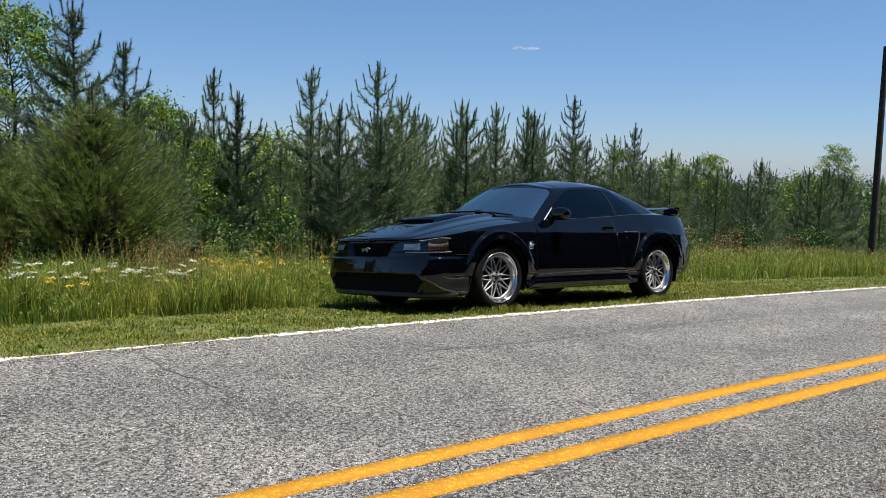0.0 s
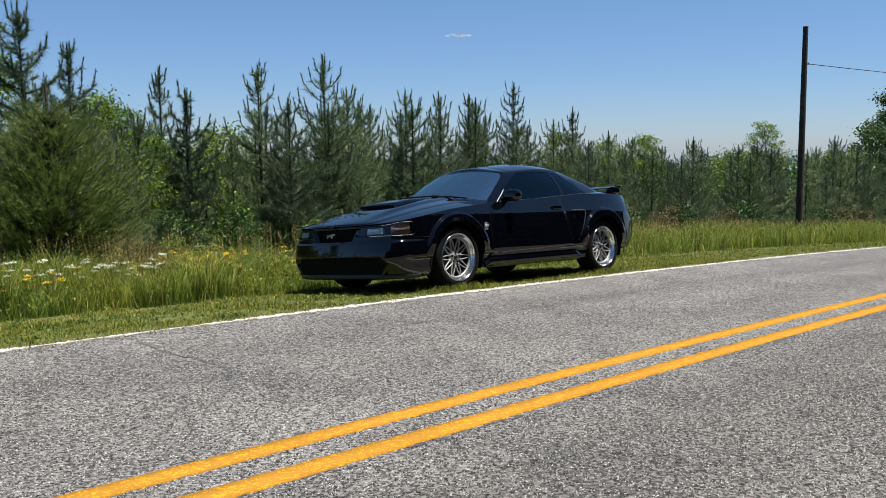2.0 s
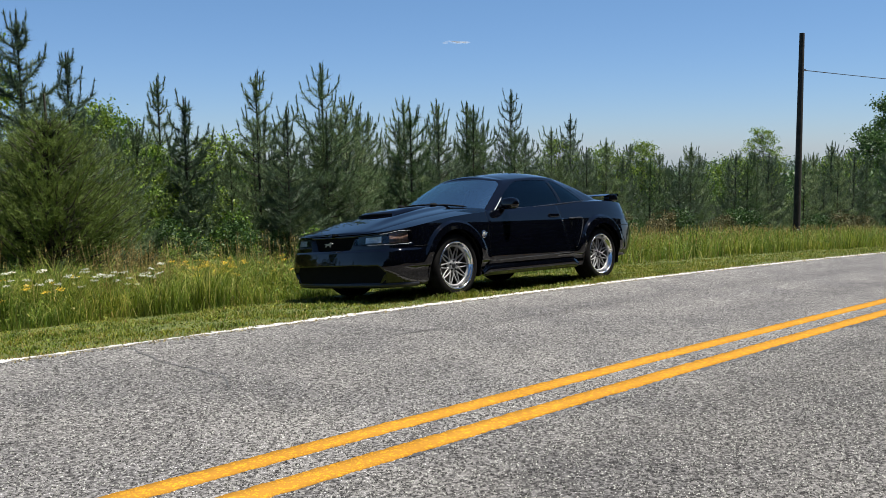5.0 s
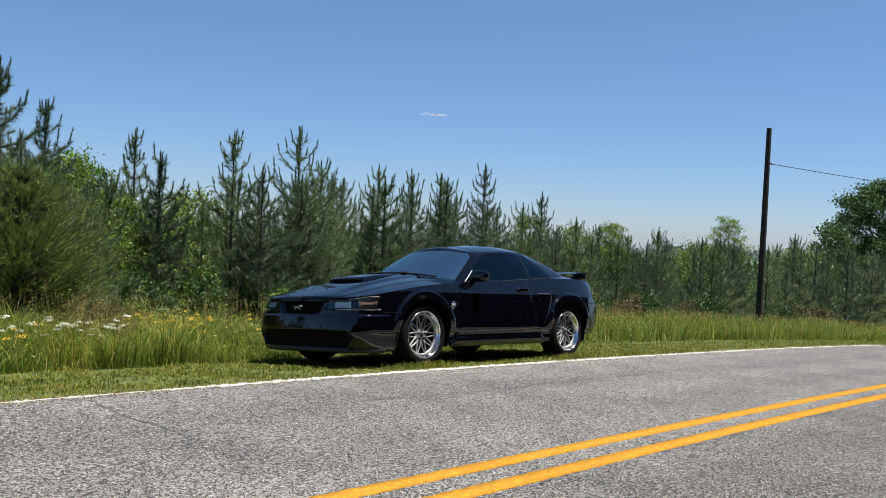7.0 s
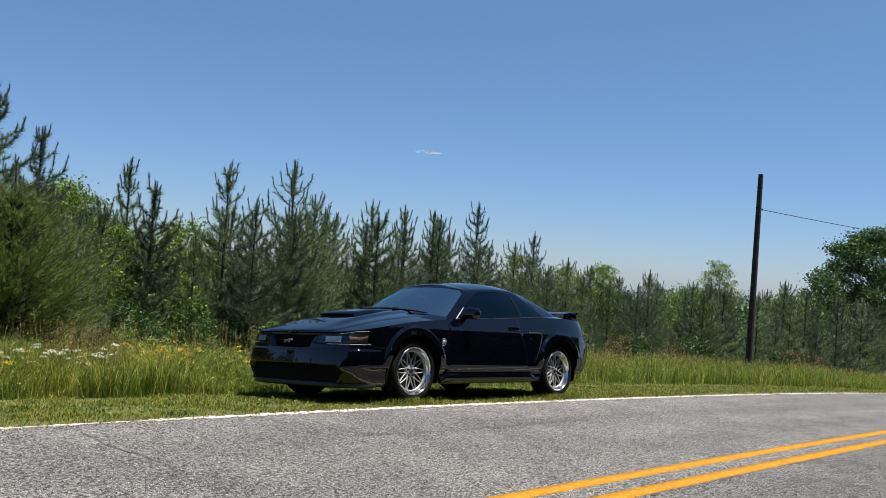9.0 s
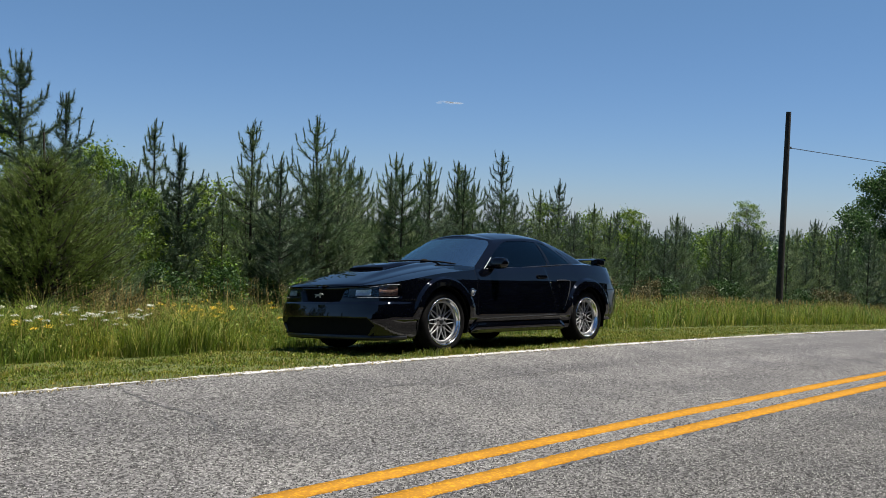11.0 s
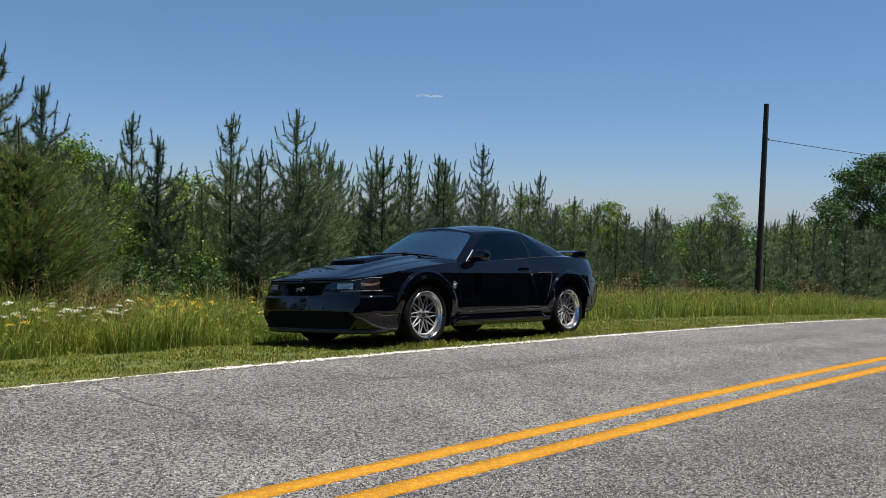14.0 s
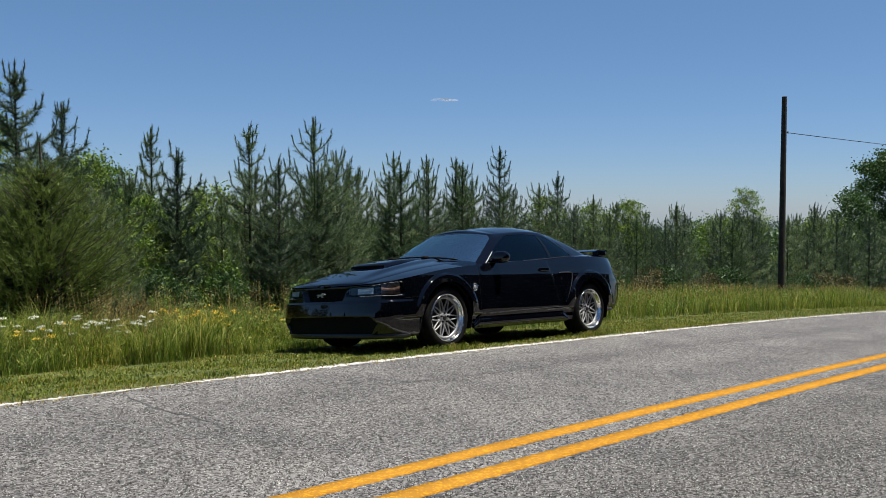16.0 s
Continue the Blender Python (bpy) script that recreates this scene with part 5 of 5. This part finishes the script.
# ---- broad-leaved trees, bushes, pole and cable ----
for x, y, tip, wide, leaves, size, mat, lab in (
        (-1.25, 11.5, 4.0, 2.8, 11000, 0.085, LEAF, "tall light-green broadleaf tree behind the pines"),
        (1.25, 11.2, 2.45, 2.5, 9000, 0.085, LEAF, "light-green broadleaf tree behind the pines"),
        (1.35, 9.4, 1.65, 1.8, 5800, 0.08, LEAF, "bright-green broadleaf sapling between the pines"),
        (0.5, 8.4, 1.3, 1.5, 4600, 0.075, LEAF, "bright-green broadleaf sapling between the pines"),
        (3.78, 10.8, 1.9, 1.8, 4000, 0.09, LEAF, "bright-green broadleaf sapling between the pines"),
        (17.1, 11.6, 1.85, 2.0, 6200, 0.075, LEAF, "bright-green broadleaf sapling between the pines"),
        (20.6, 12.2, 1.55, 2.4, 6200, 0.075, LEAF, "bright-green broadleaf sapling between the pines"),
        (23.7, 12.5, 1.8, 2.0, 6200, 0.08, LEAF, "green broadleaf sapling between the pines"),
        (34.5, 12.6, 2.38, 2.3, 7000, 0.085, LEAF, "tall green broadleaf sapling"),
        (31.0, 12.5, 1.0, 3.0, 3600, 0.12, LEAF, "low bright-green broadleaf bush"),
        (44.0, 12.5, 1.1, 3.6, 3600, 0.14, LEAF, "low bright-green broadleaf bush"),
        (70.0, 19.5, 2.6, 4.6, 5000, 0.2, LEAF_DARK, "dark broadleaf tree beyond the plantation"),
        (77.5, 17.5, 6.9, 9.6, 42000, 0.2, LEAF_DARK, "big dark round-crowned broadleaf tree")):
    h = tip - float(ground_z(x, y))
    t = broadleaf(h, wide, int(100 + 7 * x), int(leaves * 1.7) if x < 60 else leaves, size * 0.72 if x < 60 else size, mat, clumps=70 if leaves < 6000 else 120 if leaves < 14000 else 190, low=0.12 if h < 6 else 0.3)
    tag_tree(stand(t, x, y, 40 * x), lab, "broadleaf tree", "broadleaf trees")

for x, y, tip, wide, sd in ((-1.75, 5.8, 2.5, 2.3, 1), (-3.05, 6.3, 1.7, 1.8, 2)):
    tag_tree(stand(juniper(tip - float(ground_z(x, y)), wide, sd), x, y), "dense feathery yellow-green juniper", "juniper tree", "junipers")

rng = np.random.default_rng(8)
shrubs = [broadleaf(1.0, 1.0, 300 + k, 1500, 0.065, (LEAF, LEAF_DARK, BRUSH)[k], clumps=30, low=0.1) for k in range(3)]
for k, ob in enumerate(shrubs):
    ob.name = "shrub"
    tagged(ob, ("low leafy shrub under the pines", "low dark leafy shrub under the pines", "low grey-brown dry brush under the pines")[k], "shrub", "undergrowth")
n = 0
for x in np.concatenate([np.arange(-5.5, 20, 1.4), np.arange(20, 46, 2.8)]):
    for _ in range(2):
        xx, yy = x + rng.normal() * 0.3, rng.uniform(5.0, 8.0)
        s = rng.uniform(0.4, 0.9) * (1 + max(0, xx) / 90)
        m = pose(xx, yy, float(ground_z(xx, yy)) - 0.02, 0, 0, rng.uniform(0, 360)) @ Matrix.Scale(s, 4)
        kind = n % 2 if xx < 3.5 else 1 + n % 2
        ob = shrubs[n] if n < 3 else copy_thing(shrubs[kind], m)
        ob.matrix_basis = m
        n += 1

for xx, yy, s in ((-2.2, 6.6, 1.1), (-0.8, 6.9, 0.9), (0.0, 7.3, 1.1), (0.9, 7.0, 1.0), (1.9, 7.4, 1.1), (2.8, 7.1, 1.0), (3.9, 7.5, 1.1), (5.0, 7.2, 1.0), (6.3, 7.6, 1.1), (7.9, 7.7, 1.0)):
    copy_thing(shrubs[1], pose(xx, yy, float(ground_z(xx, yy)) - 0.02, 0, 0, 50 * xx) @ Matrix.Scale(s, 4))

# utility pole with its cable
px, py = 19.1, 4.44
base = float(ground_z(px, py)) - 0.3
pole = new("utility_pole")
v, f = tube_arrays([(0, 0, z) for z in np.linspace(0, 4.76 - base, 12)], list(np.linspace(0.105, 0.072, 12)), 16)
f.append(tuple(range(len(v) - 16, len(v))))
me = bpy.data.meshes.new("shaft")
me.from_pydata([tuple(p) for p in v], [], f)
me.materials.append(POLE_WOOD)
shaft = new("shaft", me)
shaft.parent = pole
tagged(shaft, "weathered dark wooden shaft")
bm = bmesh.new()
bmesh.ops.create_cone(bm, segments=10, cap_ends=True, radius1=0.012, radius2=0.012, depth=0.2, matrix=pose(0.06, -0.04, 3.70 - base, 0, 90, -30))
part("bolt", bm, STEEL, pole, "steel bolt")
bm = bmesh.new()
bmesh.ops.create_cone(bm, segments=10, cap_ends=True, radius1=0.02, radius2=0.028, depth=0.06, matrix=pose(0.13, -0.06, 3.72 - base))
part("clamp", bm, WIRE, pole, "dark cable clamp")
pole.matrix_world = pose(px, py, base)
tagged(pole, "dark weathered wooden utility pole in the weeds", "utility pole")
a, b = Vector((px + 0.15, py - 0.06, 3.71)), Vector((64, 4.1, 4.75))
pts = [a.lerp(b, s) - Vector((0, 0, 0.5 * s * (1 - s))) for s in np.linspace(0, 1, 30)]
v, f = tube_arrays(pts, [0.011] * 30, 6)
tagged(soup("overhead_cable", v, f, WIRE, smooth=True), "thin black cable hanging from the pole", "cable")


# ---- grass and weeds ----
def blade_mesh(name, x, y, h, w, lean, rng, mat, label, category):
    """Bent blades of three triangles each, rooted in the ground."""
    n = len(x)
    z = ground_z(x, y) - 0.004
    p = np.stack([x, y, z], -1)
    a = rng.uniform(0, 2 * math.pi, n)
    d = np.stack([np.cos(a), np.sin(a), 0 * a], -1)
    s = np.stack([-np.sin(a), np.cos(a), 0 * a], -1) * np.cos(rng.uniform(0, 6.28, n))[:, None] + d * np.sin(rng.uniform(0, 6.28, n))[:, None]
    w, h, lean = w[:, None], h[:, None], lean[:, None]
    up = np.array([0, 0, 1.0])
    m = p + up * h * 0.55 + d * lean * h * 0.25
    t = p + up * h * (1 - 0.25 * lean) + d * lean * h
    v = np.stack([p - s * w / 2, p + s * w / 2, m + s * w * 0.4, m - s * w * 0.4, t], 1).reshape(-1, 3)
    i = np.arange(n)[:, None] * 5
    f = np.concatenate([i + [0, 1, 2], i + [0, 2, 3], i + [3, 2, 4]])
    return tagged(soup(name, v, f, mat), label, category, kind="stuff")


def weed_edge(x):
    """Where the mown strip ends and the tall growth begins."""
    return 1.88 + 0.62 * smooth(-1.0, 8.0, x) + 0.05 * np.sin(1.3 * x) + 0.04 * np.sin(4.1 * x + 1)


rng = np.random.default_rng(11)


def scatter(n, x0, x1, y0, y1, skew=1.0):
    return x0 + (x1 - x0) * rng.random(n) ** skew, y0 + (y1 - y0) * rng.random(n)


def under_car(x, y):
    return ((np.abs(x) < 0.3) | (np.abs(x - 2.57) < 0.3)) & (((y > -0.05) & (y < 0.24)) | ((y > 1.5) & (y < 1.84)))


def clumpy(x, y, scale, seed):
    return np.array([noise.noise((a * scale, b * scale, seed)) for a, b in zip(x, y)])


x, y = (np.concatenate(p) for p in zip(scatter(112000, -6.5, 6, -0.24, 2.4, 1.15), scatter(42000, 6, 36, -0.24, 2.7, 1.7)))
keep = (y < weed_edge(x) + 0.25) & ~under_car(x, y)
x, y = x[keep], y[keep]
patch = clumpy(x, y, 1.6, 3.0)
thin = (rng.random(len(x)) < np.clip(0.9 + 0.9 * patch, 0.55, 1)) & (rng.random(len(x)) < np.clip((y + 0.26) / 0.12, 0.15, 1))
x, y, patch = x[thin], y[thin], patch[thin]
n = len(x)
blade_mesh("mown_grass", x, y, rng.uniform(0.014, 0.038, n) * (1 + 0.8 * np.clip(patch, -0.4, 0.6)) * np.clip(1.0 + 1.3 * clumpy(x, y, 7.0, 9.0), 0.6, 1.7), rng.uniform(0.0045, 0.0095, n) * (1 + np.clip(x, 0, 40) / 20), rng.uniform(0.2, 1.2, n), rng, LAWN,
           "short mown verge grass, green with dry patches", "grass")
# longer tufts left standing round the tyres
x = np.concatenate([rng.normal(cx, 0.2, 420) for cx in (-0.05, 2.55)])
y = rng.uniform(-0.14, 0.0, len(x))
n = len(x)
blade_mesh("tyre_grass", x, y, rng.uniform(0.04, 0.1, n), rng.uniform(0.004, 0.008, n), rng.uniform(0.2, 0.9, n), rng, LAWN, "longer grass tufts against the tyres", "grass")
# creeping broad weeds in the mown strip
x, y = scatter(3000, -7, 30, -0.2, 1.3, 1.6)
k = ~under_car(x, y)
x, y = x[k], y[k]
lv, lf = leaf_quads(np.stack([x, y, ground_z(x, y) + 0.02], -1), 0.024, rng)
tagged(soup("verge_weeds", lv, lf, WEED), "small broad weeds in the mown verge", "weeds", kind="stuff")
# dry bits along the edge of the asphalt
x, y = scatter(9000, -8, 30, -0.33, -0.14, 1.5)
n = len(x)
blade_mesh("dry_thatch", x, y, rng.uniform(0.01, 0.03, n), rng.uniform(0.004, 0.008, n), rng.uniform(0.6, 1.6, n), rng, STRAW, "dry thatch along the asphalt edge", "grass")

# tall green grass
x, y = (np.concatenate(p) for p in zip(scatter(115000, -7, 50, 1.7, 5.0, 2.1), scatter(34000, -6, 0, 1.8, 3.6)))
keep = (y > weed_edge(x)) & ((x < -1.05) | (x > 3.85) | (y > 1.95))
x, y = x[keep], y[keep]
patch = clumpy(x, y, 0.9, 7.0)
near = np.clip((y - weed_edge(x)) / 0.5, 0, 1)
clump = clumpy(x, y, 3.4, 31.0)
keep = rng.random(len(x)) < np.clip(0.8 + 1.6 * clump, 0.25, 1)
x, y, patch, near, clump = (q[keep] for q in (x, y, patch, near, clump))
n = len(x)
h = (0.21 + 0.28 * clump + 0.15 * near + 0.3 * patch + 0.17 * smooth(0, 8, x)) * rng.uniform(0.45, 1.3, n) * (1 - 0.35 * smooth(3.4, 4.6, y - 0.5 * smooth(0, 6, x)))
blade_mesh("tall_grass", x, y, np.clip(h, 0.12, 0.8), rng.uniform(0.003, 0.0085, n) * (1 + np.clip(x, 0, 60) / 22), rng.uniform(0.1, 1.0, n), rng, WEED, "tall green roadside grass", "grass")
# broad wild leaves between the blades
x, y = (np.concatenate(p) for p in zip(scatter(64000, -7, 50, 1.7, 4.8, 2.0), scatter(26000, 3, 32, 2.3, 4.2, 1.2)))
keep = (y > weed_edge(x) + 0.02) & ((x < -1.05) | (x > 3.85) | (y > 2.0)) & (rng.random(len(x)) < np.clip(0.55 + 1.4 * clumpy(x, y, 1.1, 21.0), 0.12, 1))
x, y = x[keep], y[keep]
zz = ground_z(x, y) + rng.random(len(x)) ** 0.8 * (0.13 + 0.27 * np.clip((y - weed_edge(x)) / 0.5, 0, 1) + 0.1 * smooth(0, 8, x))
lv, lf = leaf_quads(np.stack([x, y, zz], -1), 0.036, rng)
tagged(soup("wild_herbs", lv, lf, HERB), "leafy green wild herbs among the grass", "weeds", kind="stuff")


def seed_stalks(name, x, y, h, mat, label, heads=9, size=0.022):
    """Thin dry stalks that carry loose seed heads."""
    n = len(x)
    z = ground_z(x, y)
    a = rng.uniform(0, 6.28, n)
    lean = rng.uniform(0.05, 0.35, n)
    p = np.stack([x, y, z], -1)
    t = p + np.stack([np.cos(a) * lean * h, np.sin(a) * lean * h, h], -1)
    s = np.stack([-np.sin(a), np.cos(a), 0 * a], -1) * 0.0035
    v = [np.stack([p - s, p + s, t], 1).reshape(-1, 3)]
    for k in range(heads):
        q = t - (t - p) * 0.028 * k
        d = rng.normal(size=(n, 3)) * 0.5 + np.array([0, 0, 1.0])
        d = d / np.linalg.norm(d, axis=1, keepdims=True) * size
        e = np.cross(d, rng.normal(size=(n, 3)))
        e = e / (np.linalg.norm(e, axis=1, keepdims=True) + 1e-9) * size * 0.2
        v.append(np.stack([q - e, q + e, q + d], 1).reshape(-1, 3))
    v = np.concatenate(v)
    return tagged(soup(name, v, np.arange(len(v)).reshape(-1, 3), mat), label, "grass", kind="stuff")


x, y = scatter(2500, -7.5, 3.5, 2.3, 4.4)
k = (rng.random(len(x)) < np.clip(0.35 + 2.0 * clumpy(x, y, 0.7, 15.0), 0.06, 1)) & ((x < -1.0) | (y > 2.4))
seed_stalks("dry_grass", x[k], y[k], rng.uniform(0.3, 0.78, k.sum()), STRAW, "tan dry grass stalks with seed heads")
x, y = rng.normal(-2.05, 0.28, 300), rng.normal(2.75, 0.25, 300)
seed_stalks("dry_grass", x, y, rng.uniform(0.3, 0.68, len(x)), STRAW, "thick clump of golden dry grass")
x, y = scatter(3400, 3.5, 55, 2.5, 5.2, 1.7)
seed_stalks("dry_grass", x, y, rng.uniform(0.3, 0.65, len(x)), STRAW, "sparse tan dry grass stalks with seed heads", 7, 0.035)


def flower(kind, height, radius, petals, mat, seed):
    """A stalk with a flat loose head of small petals."""
    r = np.random.default_rng(seed)
    root = new(kind)
    tube = [tube_arrays([(0, 0, 0), (0.01, 0, height * 0.6), (0, 0.01, height)], [0.003, 0.0025, 0.002], 4)]
    for k in range(7):
        a = k * 0.9
        tube.append(tube_arrays([(0, 0, height * 0.93), (radius * 0.7 * math.cos(a), radius * 0.7 * math.sin(a), height * 0.995)], [0.0015, 0.001], 3))
    v, f = join_arrays(tube)
    soup("stalk", v, f, WEED, root)
    a, d = r.uniform(0, 6.28, petals), radius * np.sqrt(r.random(petals))
    p = np.stack([d * np.cos(a), d * np.sin(a), height + 0.005 * r.normal(size=petals) - 0.1 * d], -1)
    u = np.stack([np.cos(a), np.sin(a), 0.25 * r.normal(size=petals)], -1) * 0.007
    w = np.stack([-np.sin(a), np.cos(a), 0.25 * r.normal(size=petals)], -1) * 0.007
    v = np.stack([p - u, p - w, p + u, p + w], 1).reshape(-1, 3)
    soup("flower_head", v, np.arange(4 * petals).reshape(-1, 4), mat, root)
    return root


white = [flower("white_wildflower", 0.36 + 0.05 * k, 0.04, 44, WHITE_PETAL, 40 + k) for k in range(3)]
yellow = [flower("yellow_wildflower", 0.32 + 0.06 * k, 0.042, 22, YELLOW_PETAL, 50 + k) for k in range(3)]
for kinds_, label, spots in ((white, "white flat-topped wildflower in the tall grass", ((-2.65, 2.3, 0.3, 0.14, 20), (-3.3, 2.5, 0.35, 0.3, 18), (-2.1, 2.35, 0.25, 0.15, 4), (14.0, 5.0, 6.0, 0.5, 9))),
                             (yellow, "yellow wildflower in the tall grass", ((-1.25, 2.75, 0.2, 0.15, 60), (-0.6, 2.95, 0.4, 0.25, 22), (-3.3, 2.05, 0.15, 0.1, 8), (6.2, 3.2, 0.9, 0.5, 30)))):
    n = 0
    for cx, cy, sx, sy, count in spots:
        for _ in range(count):
            xx, yy = cx + rng.normal() * sx, cy + rng.normal() * sy
            m = pose(xx, yy, float(ground_z(xx, yy)) - 0.01, rng.normal() * 6, rng.normal() * 6, rng.uniform(0, 360)) @ Matrix.Scale(rng.uniform(0.85, 1.2), 4)
            ob = kinds_[n] if n < 3 else copy_thing(kinds_[n % 3], m)
            ob.matrix_basis = m
            tagged(ob, label, "wildflower", "wildflowers")
            n += 1

# thick young growth behind the plantation rows
x, y = rng.uniform(-14, 70, 30000), rng.uniform(15.5, 22, 30000)
zz = ground_z(x, y) + (1.35 + 0.3 * np.sin(x * 0.9) * np.sin(x * 0.37) - 0.012 * np.clip(x, 0, 70) - 0.75 * smooth(9, 15, x) - ground_z(x, y)) * rng.random(30000) ** 0.7
lv, lf = leaf_quads(np.stack([x, y, zz], -1), 0.24, rng)
tagged(soup("back_growth", lv, lf, LEAF_DARK), "dense young growth behind the pines", "woods", kind="stuff")

# ---- distance: woods across the hollow, and unseen woods added across the road behind the camera ----
rng = np.random.default_rng(21)
pts = []
for k in range(1300):
    a = radians(rng.uniform(-5, 80))
    d = rng.uniform(230, 300)
    c = np.array([d * math.cos(a), d * math.sin(a), -11.0 + 8.6 * rng.random() ** 0.7 + 0.7 * math.sin(a * 19) + 0.6 * math.sin(a * 47)])
    pts.append(c + rng.normal(size=(52, 3)) * np.array([2.2, 2.2, 0.8]))
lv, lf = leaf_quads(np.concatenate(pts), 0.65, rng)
tagged(soup("far_woods", lv, lf, FAR_LEAF), "green woods on the far side of the hollow, haze in their colour", "woods", kind="stuff")
# unseen trees and thicket, coloured shade-dark, added to darken the car's reflections
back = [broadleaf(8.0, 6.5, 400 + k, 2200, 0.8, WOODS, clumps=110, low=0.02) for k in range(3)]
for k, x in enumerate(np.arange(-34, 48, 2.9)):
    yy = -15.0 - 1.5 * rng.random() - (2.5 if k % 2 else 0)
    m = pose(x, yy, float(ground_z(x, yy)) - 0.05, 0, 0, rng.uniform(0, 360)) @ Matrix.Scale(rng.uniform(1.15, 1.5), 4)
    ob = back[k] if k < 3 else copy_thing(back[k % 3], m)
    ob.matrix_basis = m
    tagged(ob, "unseen dense broadleaf tree across the road, shade in its leaf colour", "broadleaf tree", "trees across the road")
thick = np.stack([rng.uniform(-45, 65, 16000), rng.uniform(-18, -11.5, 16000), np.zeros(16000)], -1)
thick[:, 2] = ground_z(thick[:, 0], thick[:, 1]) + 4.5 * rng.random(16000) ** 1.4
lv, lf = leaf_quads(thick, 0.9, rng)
tagged(soup("thicket", lv, lf, WOODS), "unseen dense thicket across the road, added to darken reflections, shade in its colour", "thicket", kind="stuff")

# a small wisp of cloud far off
th = np.linspace(0, math.pi, 14)[:, None]
ph = np.linspace(0, 2 * math.pi, 29)[None, :]
puffs = [(0, 0, 30, 2.6)] + [(rng.uniform(-34, 44), 0, rng.uniform(8, 20), rng.uniform(0.8, 2.2)) for _ in range(13)]
for k, (dx, _, rx, rz) in enumerate(puffs):
    dz = 0.9 * rng.normal() - 0.02 * dx + (2.2 if -26 < dx < -6 else 0)
    pts = np.stack([1791 + dx * 0.69 + rx * np.sin(th) * np.cos(ph) * 0.7, 1703 - dx * 0.72 + rx * np.sin(th) * np.sin(ph) * 0.7,
                    314 + dz + rz * np.cos(th) * (1 + 0.3 * np.sin(3 * ph + k)) + 0 * ph], -1)
    if k == 0:
        cloud = grid_mesh("cloud", pts, CLOUD)
        tagged(cloud, "small thin white wisp of cloud", "cloud", kind="structure")
    else:
        grid_mesh("cloud_puff", pts, CLOUD, cloud)
